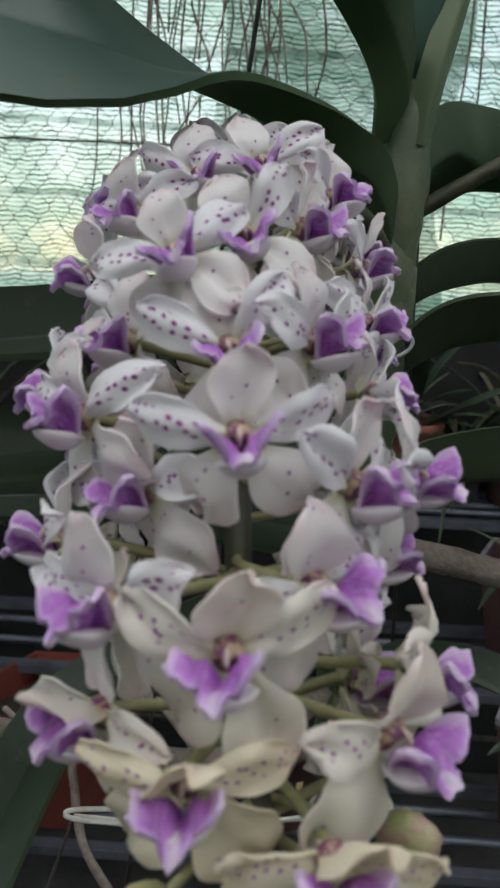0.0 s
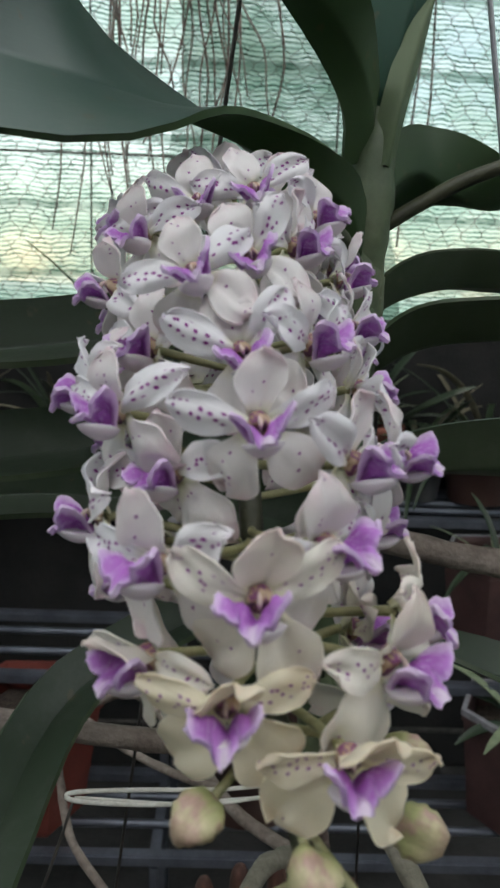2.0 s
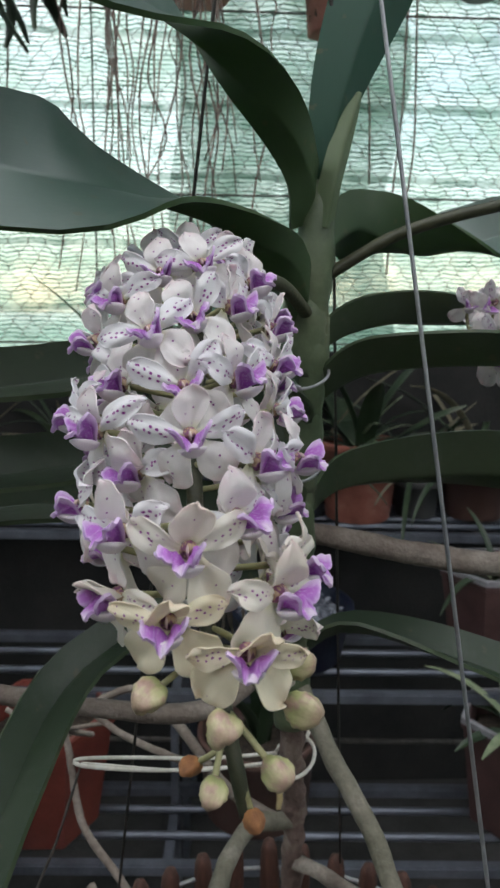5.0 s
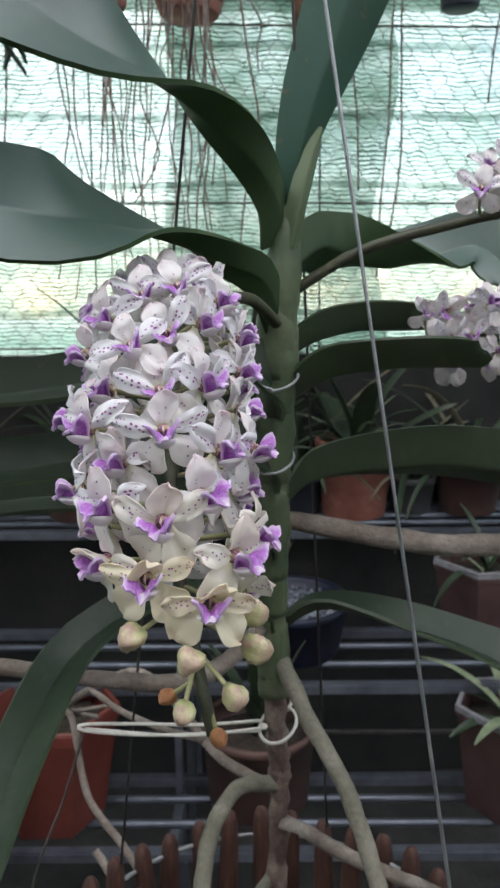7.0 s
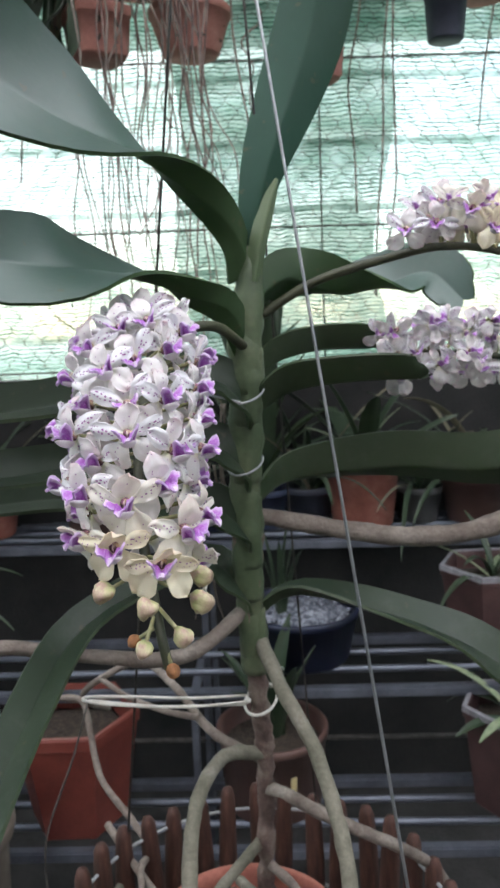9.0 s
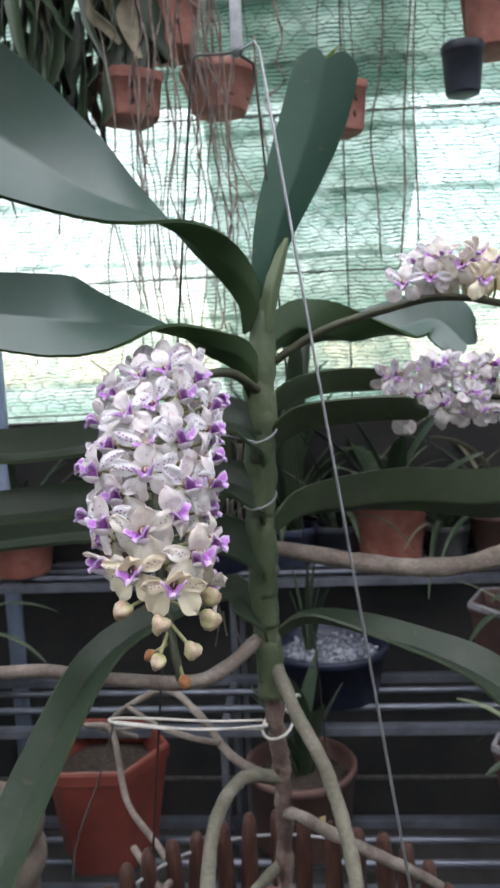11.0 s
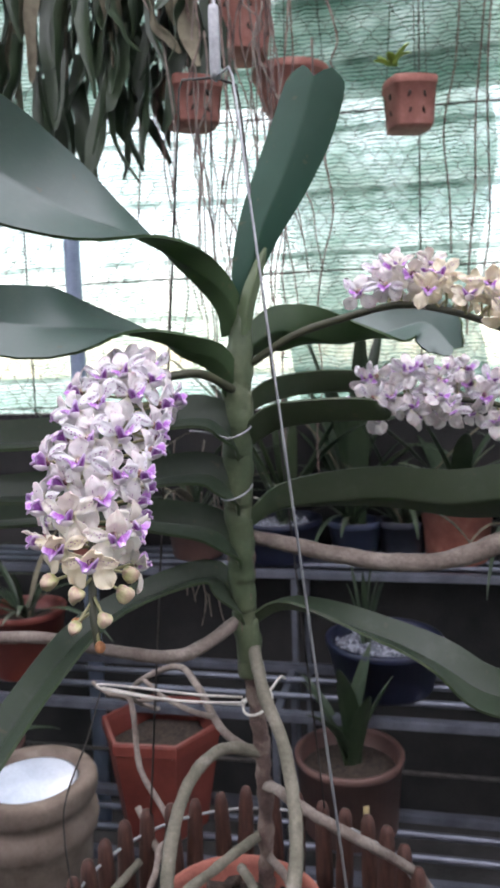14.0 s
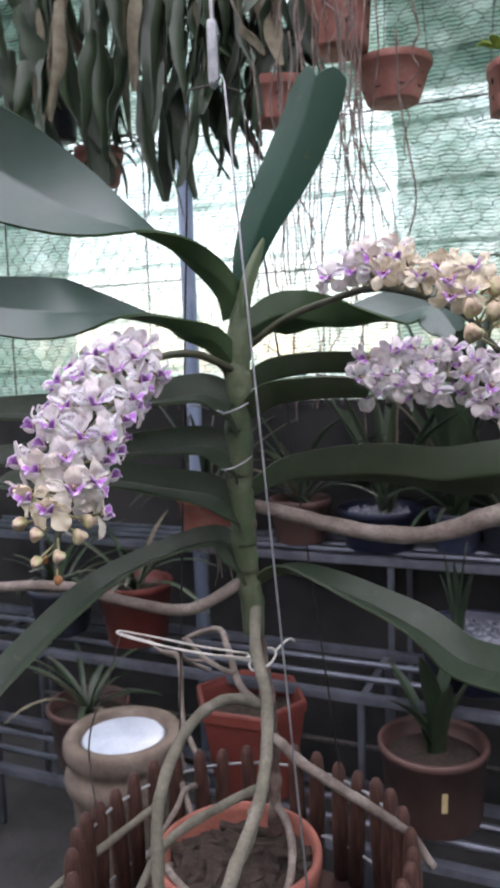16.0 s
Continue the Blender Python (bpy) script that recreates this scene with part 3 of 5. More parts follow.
def leafy(at, count, length, width, label, mats, seed, rise=(40, 85), droop=(30, 110), name="potted_plant"):
    rnd = random.Random(seed)
    t = thing(name, label, "plant", at)
    for k in range(count):
        strap_leaf((rnd.uniform(-0.01, 0.01), rnd.uniform(-0.01, 0.01), 0), 360 * k / count + rnd.uniform(-25, 25), length * rnd.uniform(0.6, 1.15), width * rnd.uniform(0.7, 1.2), rnd.uniform(*rise), rnd.uniform(*droop), rnd.choice(mats), t, twist=rnd.uniform(-0.6, 0.6))
    return t


pot(pose(-0.316, 1.212, 0.342), 0.131, 0.228, plastic_red, "six-sided orange-red plastic pot on the lower rack", 0.70, 0.013, turn=0, sides=6)
brown = pot(pose(0.079, 1.245, 0.342), 0.114, 0.163, plastic_brown, "round brown plastic pot with a small plant and a tag", 0.84)
part("tag", box(0.012, 0.0015, 0.042, mottled("tag_tan", [(0.3, (0.42, 0.32, 0.15)), (0.7, (0.6, 0.48, 0.26))], 60, 300, 0.7), "tag", 0.0004), brown, "faded yellow paper tag", pose(0.036, -0.1005, 0.085, 5, 0, 20))
leafy(pose(0.079, 1.245, 0.472), 8, 0.24, 0.044, "small green plant with broad upright leaves in the brown pot", [leaf_dark, leaf_dark, leaf_dark, leaf_olive_shade], 3, (66, 88), (5, 45))


def pale_pot():
    t = thing("clay_pot", "pale tan clay pot with a ringed rim and a bluish-white lid", "pot", pose(-0.478, 0.94, 0.31) @ Matrix.Diagonal((1.08, 1.08, 1.19, 1)), data=lathe([(0.0, 0), (0.085, 0), (0.09, 0.01), (0.097, 0.135), (0.106, 0.150), (0.1095, 0.162), (0.108, 0.176), (0.099, 0.184), (0.097, 0.190), (0.098, 0.196), (0.106, 0.203), (0.109, 0.212), (0.109, 0.226), (0.104, 0.233), (0.082, 0.233), (0.079, 0.22), (0, 0.22)], clay_pale, "clay_pot", 56, 0, 0.01))
    part("lid", lathe([(0, 0.0), (0.07, 0.0), (0.078, -0.003)], mottled("lid_white", [(0.3, (0.36, 0.42, 0.50)), (0.7, (0.56, 0.62, 0.70))], 14, 200, 0.4), "lid", 40), t, "bluish-white lid", pose(0, 0, 0.227))
    return t


pale_pot()
thing("concrete_block", "dark concrete block standing under the pale clay pot", "block", pose(-0.478, 0.94, 0.155), data=box(0.2, 0.2, 0.309, concrete, "concrete_block", 0.008))
basins = [
    pot(pose(0.153, 1.42, 0.575), 0.132, 0.115, plastic_navy, "wide dark navy plastic basin filled with pale gravel", 0.8, fill=gravel, name="basin"),
    pot(pose(-0.117, 1.685, 0.80), 0.112, 0.105, plastic_navy, "dark navy plastic basin of gravel on the upper rack", 0.8, fill=gravel, name="basin"),
]
rnd = random.Random(8)
chips = []
for k in range(5):
    bm = bmesh.new()
    bmesh.ops.create_icosphere(bm, subdivisions=1, radius=0.006)
    for v in bm.verts:
        v.co *= rnd.uniform(0.6, 1.2)
    me = bpy.data.meshes.new("stone")
    bm.to_mesh(me)
    bm.free()
    me.materials.append(gravel)
    chips.append(me)
for basin, reach, level in ((basins[0], 0.108, 0.099), (basins[1], 0.090, 0.090)):
    for k in range(130):
        a, d = rnd.uniform(0, 6.283), reach * math.sqrt(rnd.random())
        part("stone", chips[k % 5], basin, local=pose(d * math.cos(a), d * math.sin(a), level, rnd.uniform(0, 360), rnd.uniform(0, 360), 0))
leafy(pose(-0.10, 1.685, 0.885), 9, 0.5, 0.042, "tall plant with broad grey-green upright leaves in a gravel basin", [leaf_dark, leaf_olive_shade], 77, (62, 88), (5, 55))


leafy(pose(0.085, 1.69, 0.88), 9, 0.56, 0.060, "tall dark plant with broad blue-green upright leaves", [leaf_dark, leaf_olive_shade, leaf_dark], 91, (66, 88), (4, 34))
leafy(pose(0.335, 1.66, 0.93), 8, 0.42, 0.050, "dark plant with broad spreading leaves behind the terracotta pot", [leaf_dark], 92, (40, 80), (10, 60))


def six_sided_pot(at, r, h, label, turn):
    t = pot(at, r, h, plastic_maroon, label, 0.72, 0.010, turn=turn, sides=6)
    # Separate paler ring: the light on the rim is put into its colour.
    ring = [(r * 0.975, h - 0.012), (r * 1.015, h - 0.010), (r * 1.015, h + 0.001), (r * 0.93, h + 0.002), (r * 0.92, h - 0.006), (r * 0.975, h - 0.012)]
    part("rim", lathe(ring, rim_lit, "rim", 6, smooth=False, caps=False), t, "rim coloured pale grey for the light it catches")
    return t


six_sided_pot(pose(0.568, 1.20, 0.342), 0.115, 0.213, "six-sided dark maroon plastic pot with a pale rim", 3)
leafy(pose(0.568, 1.20, 0.51), 9, 0.22, 0.022, "green plant with pale arching leaves in a six-sided pot", [leaf_dark, leaf_pale, leaf_dry], 81)
six_sided_pot(pose(0.582, 1.42, 0.575), 0.118, 0.195, "six-sided maroon plastic pot on the middle rack", 2)
leafy(pose(0.582, 1.42, 0.72), 9, 0.24, 0.02, "dark plant with a few pale drooping leaves in a pot", [leaf_dark, leaf_dark, leaf_pale], 82)
leafy(pose(0.11, 1.42, 0.665), 6, 0.2, 0.014, "thin green shoots standing in the gravel basin", [leaf_dark], 5, (70, 90), (5, 50))
pot(pose(0.335, 1.68, 0.80), 0.097, 0.185, terracotta, "terracotta pot on the upper rack", 0.75)
leafy(pose(0.335, 1.68, 0.945), 16, 0.2, 0.016, "arching green plant with pale-edged leaves in a terracotta pot", [leaf_dark, leaf_dark, leaf_pale], 6)
for k, (x, y, z, r, h, m, label) in enumerate((
    (-0.34, 1.69, 0.80, 0.085, 0.12, plastic_brown, "brown plastic pot on the upper rack"),
    (-0.62, 1.69, 0.80, 0.09, 0.12, terracotta, "terracotta pot on the upper rack"),
    (-0.715, 1.42, 0.577, 0.10, 0.16, plastic_red, "orange-red plastic pot on the middle rack"),
    (-0.95, 1.42, 0.577, 0.09, 0.13, plastic_dark, "black plastic pot on the middle rack"),
    (0.20, 1.70, 0.80, 0.065, 0.10, plastic_dark, "small black plastic pot on the upper rack"),
    (0.48, 1.70, 0.80, 0.06, 0.09, plastic_grey, "small grey plastic pot on the upper rack"),
    (0.62, 1.69, 0.80, 0.085, 0.12, plastic_brown, "brown plastic pot on the upper rack"),
    (0.08, 1.69, 0.80, 0.07, 0.10, plastic_blue, "dark blue plastic pot on the upper rack"),
    (-0.74, 1.21, 0.342, 0.1, 0.15, plastic_brown, "brown plastic pot on the lower rack"),
)):
    pot(pose(x, y, z), r, h, m, label, 0.75)
    leafy(pose(x, y, z + h * 0.78), 20 if z > 0.7 else 15, 0.36 if z > 0.7 else 0.27, 0.019, "dark green arching strap-leaved plant in a pot", [leaf_dark, leaf_dark, leaf_dark, leaf_dark, leaf_dark, leaf_olive_shade, leaf_dry], 20 + k)


# ---- the orchid plant ----
plant = thing("orchid_plant", "large orchid with dark green strap leaves and long grey roots", "orchid")
STEM = [(0.0555, 0.309, 1.368), (0.050, 0.307, 1.30), (0.046, 0.315, 1.18), (0.048, 0.328, 1.08), (0.054, 0.345, 0.98), (0.050, 0.362, 0.84)]
part("stem", tube(STEM[:4], lambda u: 0.0114 * min(1, 0.46 + 2.6 * u) * (1 - 0.26 * u) + 0.0006 * abs(math.sin(u * 20)), stem_green, "stem", 14, 30, 0.15), plant, "green stem sheathed by leaf bases")
part("stem_base", tube(STEM[2:], lambda u: 0.0093 - 0.0034 * min(1, u * 2.5) + 0.0013 * abs(math.sin(31 * u)), stem_woody, "stem_base", 14, 70, 0.5), plant, "bare brown woody lower stem")


def big_leaf(points, width, fold, roll=(0, 0), base_share=0.45, tip=0.55, notch=True, label="", axis=(0, 0, 1), grow=0.45, sides=(leaf_green, leaf_upper), cleft=1.0):
    """A thick keeled strap leaf along a curve; fold: degrees each half rises from flat; roll: degrees it turns about its length, from base to tip; width: one breadth, or a row of them."""
    n = 28
    c = bezier(points, n)
    turns = bezier([(r, 0, 0) for r in roll], n)
    spans = bezier([(w, 0, 0) for w in width], n) if isinstance(width, tuple) else []
    rows = []
    for i, q in enumerate(c):
        u = i / n
        t = (c[min(i + 1, n)] - c[max(i - 1, 0)]).normalized()
        h = t.cross(Vector(axis))
        h = h.normalized() if h.length > 0.05 else Vector((1, 0, 0))
        m = h.cross(t)
        a = radians(turns[i].x)
        s, k = h * math.cos(a) + m * math.sin(a), m * math.cos(a) - h * math.sin(a)
        w = spans[i].x / 2 if spans else width / 2 * min(1.0, base_share + (1 - base_share) * math.sin(min(u / grow, 1) * math.pi / 2))
        if u > 0.75:
            w *= tip + (1 - tip) * math.sqrt(max(0, 1 - ((u - 0.75) / 0.25) ** 2))
        f = radians(fold * (1.5 - 0.7 * u) if u < 0.5 else fold * 1.15)
        row = []
        for v in (-1, -0.8, -0.5, -0.25, -0.06, 0, 0.06, 0.25, 0.5, 0.8, 1):
            lift = abs(v) * math.sin(f) + 0.10 * v * v
            end = max(0.0, (u - 0.86) / 0.14) ** 2 if notch else 0.0
            back = t * (-0.007 * cleft * end * max(0.0, 1 - abs(v) * 2.4) - 0.009 * end * abs(v) ** 3)
            ripple = 0.0012 * noise.noise(q * 22 + Vector((v, 0, 0)))
            row.append(q + s * (v * w * math.cos(f)) + k * (lift * w + ripple) + back)
        rows.append(row)
    return part("leaf", slab(rows, 0.0022, sides[0], "leaf", sides[1]), plant, label)


def sheath(z, side):
    """The clasping leaf base that wraps the stem below a leaf."""
    c = bezier(STEM[:4], 60)
    run = []
    for k in range(7):
        h = z - 0.046 + 0.052 * k / 6
        q = min(c, key=lambda v: abs(v.z - h))
        run.append((q.x + side * 0.0042 * (k / 6) ** 2, q.y - 0.0006, h))
    part("sheath", tube(run, lambda u: 0.0098 + 0.0014 * (z - 1.1) / 0.2 + 0.0007 * u - 0.0046 * max(0, u - 0.6) * 2.5, stem_green, "sheath", 14, 12, 0.12), plant, "green clasping leaf base")


for z, side in ((1.318, -1), (1.262, -1), (1.217, -1), (1.168, -1), (1.122, -1), (1.297, 1), (1.257, 1), (1.193, 1), (1.108, 1)):
    sheath(z, side)

# left rank, from the top down
big_leaf([(0.053, 0.308, 1.350), (0.047, 0.296, 1.372), (0.030, 0.276, 1.392), (-0.004, 0.249, 1.412), (-0.040, 0.222, 1.427), (-0.078, 0.200, 1.449), (-0.120, 0.190, 1.480), (-0.160, 0.195, 1.507), (-0.200, 0.210, 1.527)], (0.030, 0.023, 0.027, 0.045, 0.069, 0.082, 0.085, 0.089, 0.095), 11, (-75, -68, -33, 20, 56, 72, 93, 90, 72), tip=0.8)
big_leaf([(0.052, 0.306, 1.296), (0.041, 0.285, 1.326), (0.020, 0.261, 1.335), (-0.006, 0.249, 1.345), (-0.034, 0.227, 1.350), (-0.065, 0.193, 1.353), (-0.115, 0.174, 1.360), (-0.170, 0.175, 1.3605), (-0.225, 0.195, 1.352)], (0.020, 0.022, 0.025, 0.035, 0.055, 0.052, 0.041, 0.039, 0.048), 11, (-79, -62, -30, 6, 30, 72, 76, 68, 60), tip=0.8)
big_leaf([(0.049, 0.302, 1.250), (0.043, 0.297, 1.269), (0.024, 0.292, 1.282), (-0.02, 0.278, 1.278), (-0.09, 0.25, 1.270), (-0.16, 0.22, 1.273)], 0.038, 20, (66, 52, 38, 34, 36), 0.42, sides=(leaf_olive_shade, leaf_shade_low))
big_leaf([(0.047, 0.306, 1.206), (0.041, 0.301, 1.225), (0.022, 0.299, 1.237), (-0.02, 0.288, 1.235), (-0.09, 0.255, 1.230), (-0.16, 0.225, 1.232)], 0.036, 20, (66, 52, 38, 34, 36), 0.42, sides=(leaf_olive_shade, leaf_shade_low))
big_leaf([(0.046, 0.312, 1.162), (0.040, 0.307, 1.180), (0.022, 0.307, 1.192), (-0.02, 0.307, 1.197), (-0.07, 0.295, 1.205), (-0.116, 0.28, 1.206), (-0.17, 0.255, 1.205)], 0.038, 20, (66, 52, 38, 34, 36), 0.42, sides=(leaf_olive_shade, leaf_shade_low))
big_leaf([(0.047, 0.320, 1.112), (0.038, 0.316, 1.134), (0.012, 0.322, 1.147), (-0.065, 0.286, 1.119), (-0.087, 0.207, 1.091), (-0.099, 0.103, 1.047), (-0.104, 0.04, 1.01)], 0.031, 24, (70, 56, 34, 20, 12, 3, 0), sides=(leaf_olive_shade, leaf_shade_low))
# right rank and the upright top leaf
big_leaf([(0.0545, 0.309, 1.350), (0.0585, 0.309, 1.382), (0.070, 0.320, 1.426), (0.086, 0.338, 1.469), (0.101, 0.352, 1.513), (0.113, 0.363, 1.561)], 0.055, 17, (-35, -30, -18, -4, 6), 0.08, 0.9, axis=(0, 1, 0), grow=0.98, cleft=1.8, sides=(leaf_young, leaf_young))
big_leaf([(0.057, 0.300, 1.345), (0.061, 0.302, 1.368), (0.065, 0.306, 1.384), (0.070, 0.311, 1.400), (0.074, 0.315, 1.411)], (0.014, 0.013, 0.012, 0.008, 0.003), 26, (-20, -15, -10), axis=(0, 1, 0), notch=False, sides=(sheath_pale, sheath_pale), label="pale green sheath of the newest leaf")
big_leaf([(0.058, 0.306, 1.335), (0.078, 0.335, 1.348), (0.095, 0.352, 1.345), (0.125, 0.38, 1.338), (0.165, 0.412, 1.345), (0.20, 0.415, 1.352), (0.225, 0.395, 1.325)], 0.050, 20, (90, 75, 60, 10, -45, -55, -60))
big_leaf([(0.054, 0.308, 1.284), (0.075, 0.32, 1.294), (0.11, 0.345, 1.299), (0.16, 0.38, 1.297)], 0.037, 20, (40, 30), sides=(leaf_olive_shade, leaf_upper))
big_leaf([(0.052, 0.31, 1.255), (0.08, 0.31, 1.272), (0.12, 0.30, 1.278), (0.17, 0.29, 1.28)], 0.046, 20, (20, 20), sides=(leaf_olive_shade, leaf_upper))
big_leaf([(0.05, 0.315, 1.19), (0.08, 0.351, 1.202), (0.157, 0.359, 1.208), (0.216, 0.34, 1.207), (0.265, 0.32, 1.216), (0.31, 0.31, 1.215)], 0.051, 22, (41, 80), sides=(leaf_olive_shade, leaf_upper))
big_leaf([(0.05, 0.325, 1.105), (0.082, 0.329, 1.12), (0.144, 0.317, 1.106), (0.199, 0.319, 1.083), (0.237, 0.309, 1.063), (0.28, 0.285, 1.065), (0.31, 0.27, 1.06)], 0.041, 18, (30, -10, -38, -48), sides=(leaf_olive_shade, leaf_shade_low))


def root(points, r0, r1, mat=root_grey, steps=40, label="", parent=None):
    return part("root", tube(points, lambda u: r0 + (r1 - r0) * u, mat, "root", 10, steps, 0.22), parent or plant, label)


root([(0.048, 0.33, 1.182), (0.10, 0.337, 1.169), (0.16, 0.333, 1.160), (0.21, 0.33, 1.163), (0.262, 0.329, 1.182), (0.32, 0.33, 1.20)], 0.0062, 0.0092)
root([(0.046, 0.322, 1.115), (0.0, 0.295, 1.091), (-0.06, 0.293, 1.093), (-0.128, 0.296, 1.101), (-0.205, 0.292, 1.096), (-0.27, 0.29, 1.085)], 0.0055, 0.0050)
root([(0.052, 0.325, 1.09), (0.068, 0.28, 1.067), (0.088, 0.25, 1.035), (0.1, 0.20, 0.99), (0.092, 0.15, 0.945), (0.08, 0.14, 0.88)], 0.0052, 0.0050, root_green)
root([(0.052, 0.345, 0.985), (0.022, 0.315, 1.0), (0.004, 0.27, 0.99), (0.002, 0.22, 0.955), (0.008, 0.2, 0.90), (0.01, 0.2, 0.84)], 0.0053, 0.0050, root_green)
root([(0.05, 0.352, 0.950), (0.066, 0.335, 0.957), (0.092, 0.312, 0.955), (0.120, 0.312, 0.940), (0.150, 0.322, 0.918), (0.184, 0.345, 0.882), (0.204, 0.352, 0.850)], 0.0050, 0.0045)
root([(-0.156, 0.524, 0.946), (-0.128, 0.514, 0.947), (-0.118, 0.50, 0.92), (-0.105, 0.475, 0.885), (-0.073, 0.444, 0.863), (-0.05, 0.42, 0.845)], 0.0030, 0.0034)
root([(-0.112, 0.571, 0.908), (-0.130, 0.55, 0.925), (-0.128, 0.52, 0.95), (-0.102, 0.489, 0.982), (-0.062, 0.491, 0.997), (-0.025, 0.433, 1.0), (0.01, 0.38, 0.985), (0.05, 0.345, 0.98)], 0.0026, 0.0042)
root([(-0.18, 0.535, 0.955), (-0.156, 0.524, 0.946), (-0.13, 0.545, 0.93), (-0.10, 0.56, 0.926)], 0.0022, 0.002)
root([(-0.102, 0.489, 0.982), (-0.07, 0.46, 0.976), (-0.03, 0.42, 0.982), (0.0, 0.39, 0.992)], 0.0026, 0.003)
root([(-0.09, 0.42, 0.875), (-0.06, 0.38, 0.862), (-0.03, 0.34, 0.85), (-0.02, 0.30, 0.83)], 0.0036, 0.003, root_grey)
root([(-0.07, 0.36, 0.86), (-0.10, 0.27, 0.85), (-0.115, 0.2, 0.845), (-0.13, 0.13, 0.84)], 0.004, 0.0035, root_green)
root([(0.03, 0.35, 0.87), (0.05, 0.30, 0.88), (0.045, 0.24, 0.865), (0.02, 0.19, 0.83)], 0.0042, 0.0036, root_green)
root([(-0.03, 0.30, 0.835), (-0.01, 0.25, 0.868), (0.02, 0.235, 0.86), (0.06, 0.23, 0.835)], 0.0036, 0.003)
root([(0.05, 0.36, 0.90), (0.02, 0.31, 0.90), (-0.02, 0.27, 0.88), (-0.04, 0.24, 0.84)], 0.0046, 0.004, root_green)
root([(0.05, 0.36, 0.88), (0.075, 0.33, 0.875), (0.09, 0.29, 0.86), (0.085, 0.25, 0.835)], 0.004, 0.0034)
root([(-0.05, 0.42, 0.845), (-0.055, 0.38, 0.862), (-0.05, 0.34, 0.86), (-0.06, 0.30, 0.835)], 0.0034, 0.003)


rnd = random.Random(52)
for z, count in ((1.262, 5), (1.218, 6), (1.150, 4), (1.128, 3)):
    for k in range(count):
        x, y = rnd.uniform(-0.012, 0.034), rnd.uniform(0.325, 0.345)
        drop, lean = rnd.uniform(0.018, 0.032), rnd.uniform(-0.008, 0.008)
        root([(x, y, z), (x + lean * 0.3, y, z - drop * 0.5), (x + lean, y - 0.003, z - drop)], 0.0010, 0.0006, root_grey, 8, "thin dry root tip")


# ---- flowers ----
def tepal(length, width, foot, peak, cup, curl, mat, name, crimp=0.0, seed=0, bend=1.0, blunt=2.4):
    """One sepal or petal, standing up from the origin, its face towards -y; foot: share of its breadth at the base, peak: where it is broadest,
    cup: how far its edges come forward, curl: how far its tip bends back."""
    rows = []
    for i in range(17):
        u = 1 - (1 - i / 16) ** 1.55
        if u < peak:
            k = u / peak
            f = foot + (1 - foot) * (3 * k * k - 2 * k ** 3)
        else:
            k = (u - peak) / (1 - peak)
            f = max(0.14, (1 - k ** blunt) ** 0.5) if k < 1 else 0.14
        w = width / 2 * f
        row = []
        for j in range(9):
            v = j / 4 - 1
            wave = crimp * noise.noise(Vector((u * 2.4 + seed, v * 1.5, seed * 2.3))) * (0.4 + u)
            frill = 0.00045 * v * v * u * math.sin(u * 13 + v * 2 + seed * 3)
            twist = 0.26 * v * w * math.sin(math.pi * u * 0.8) * math.sin(seed * 2.1)
            nick = 0.0005 * noise.noise(Vector((u * 7, v * 2, seed * 5.1))) * u
            row.append((v * w * (1 + 0.10 * noise.noise(Vector((u * 3.5, v, seed * 7.7)))) + bend * 0.12 * length * u * u * math.sin(seed * 1.7), -cup * v * v * math.sin(math.pi * min(1, u * 1.1)) + curl * u ** 2.2 + wave + frill + twist - 0.0014 * math.sin(math.pi * u), length * u * (1 - 0.03 * v * v * u) + nick))
        rows.append(row)
    return slab(rows, 0.00035, mat, name)


def tepal_set(petal_mat, sepal_mat):
    """Slightly different tepals of each of the three kinds."""
    dorsal = [tepal(0.0122, 0.0096, 0.36, 0.58, cup, c, sepal_mat, "sepal", 0.0016, k, 1.0, 2.2) for k, (c, cup) in enumerate(((0.001, 0.001), (-0.0025, 0.0018), (0.003, 0.0006), (-0.005, 0.002), (0.0045, 0.0)))]
    petal = [tepal(0.0146, 0.0074, 0.26, 0.62, cup, c, petal_mat, "petal", 0.0022, 5 + k, 1.3, 2.5) for k, (c, cup) in enumerate(((0.0015, 0.0006), (-0.002, 0.001), (0.0045, -0.0008), (0.0005, 0.0), (0.006, -0.001)))]
    side = [tepal(0.0140, 0.0112, 0.30, 0.58, cup, c, sepal_mat, "sepal", 0.0022, 11 + k, 1.3, 2.4) for k, (c, cup) in enumerate(((0.001, 0.001), (-0.002, 0.0016), (0.005, -0.0008), (0.003, -0.0016), (0.007, 0.0)))]
    return dorsal, petal, side


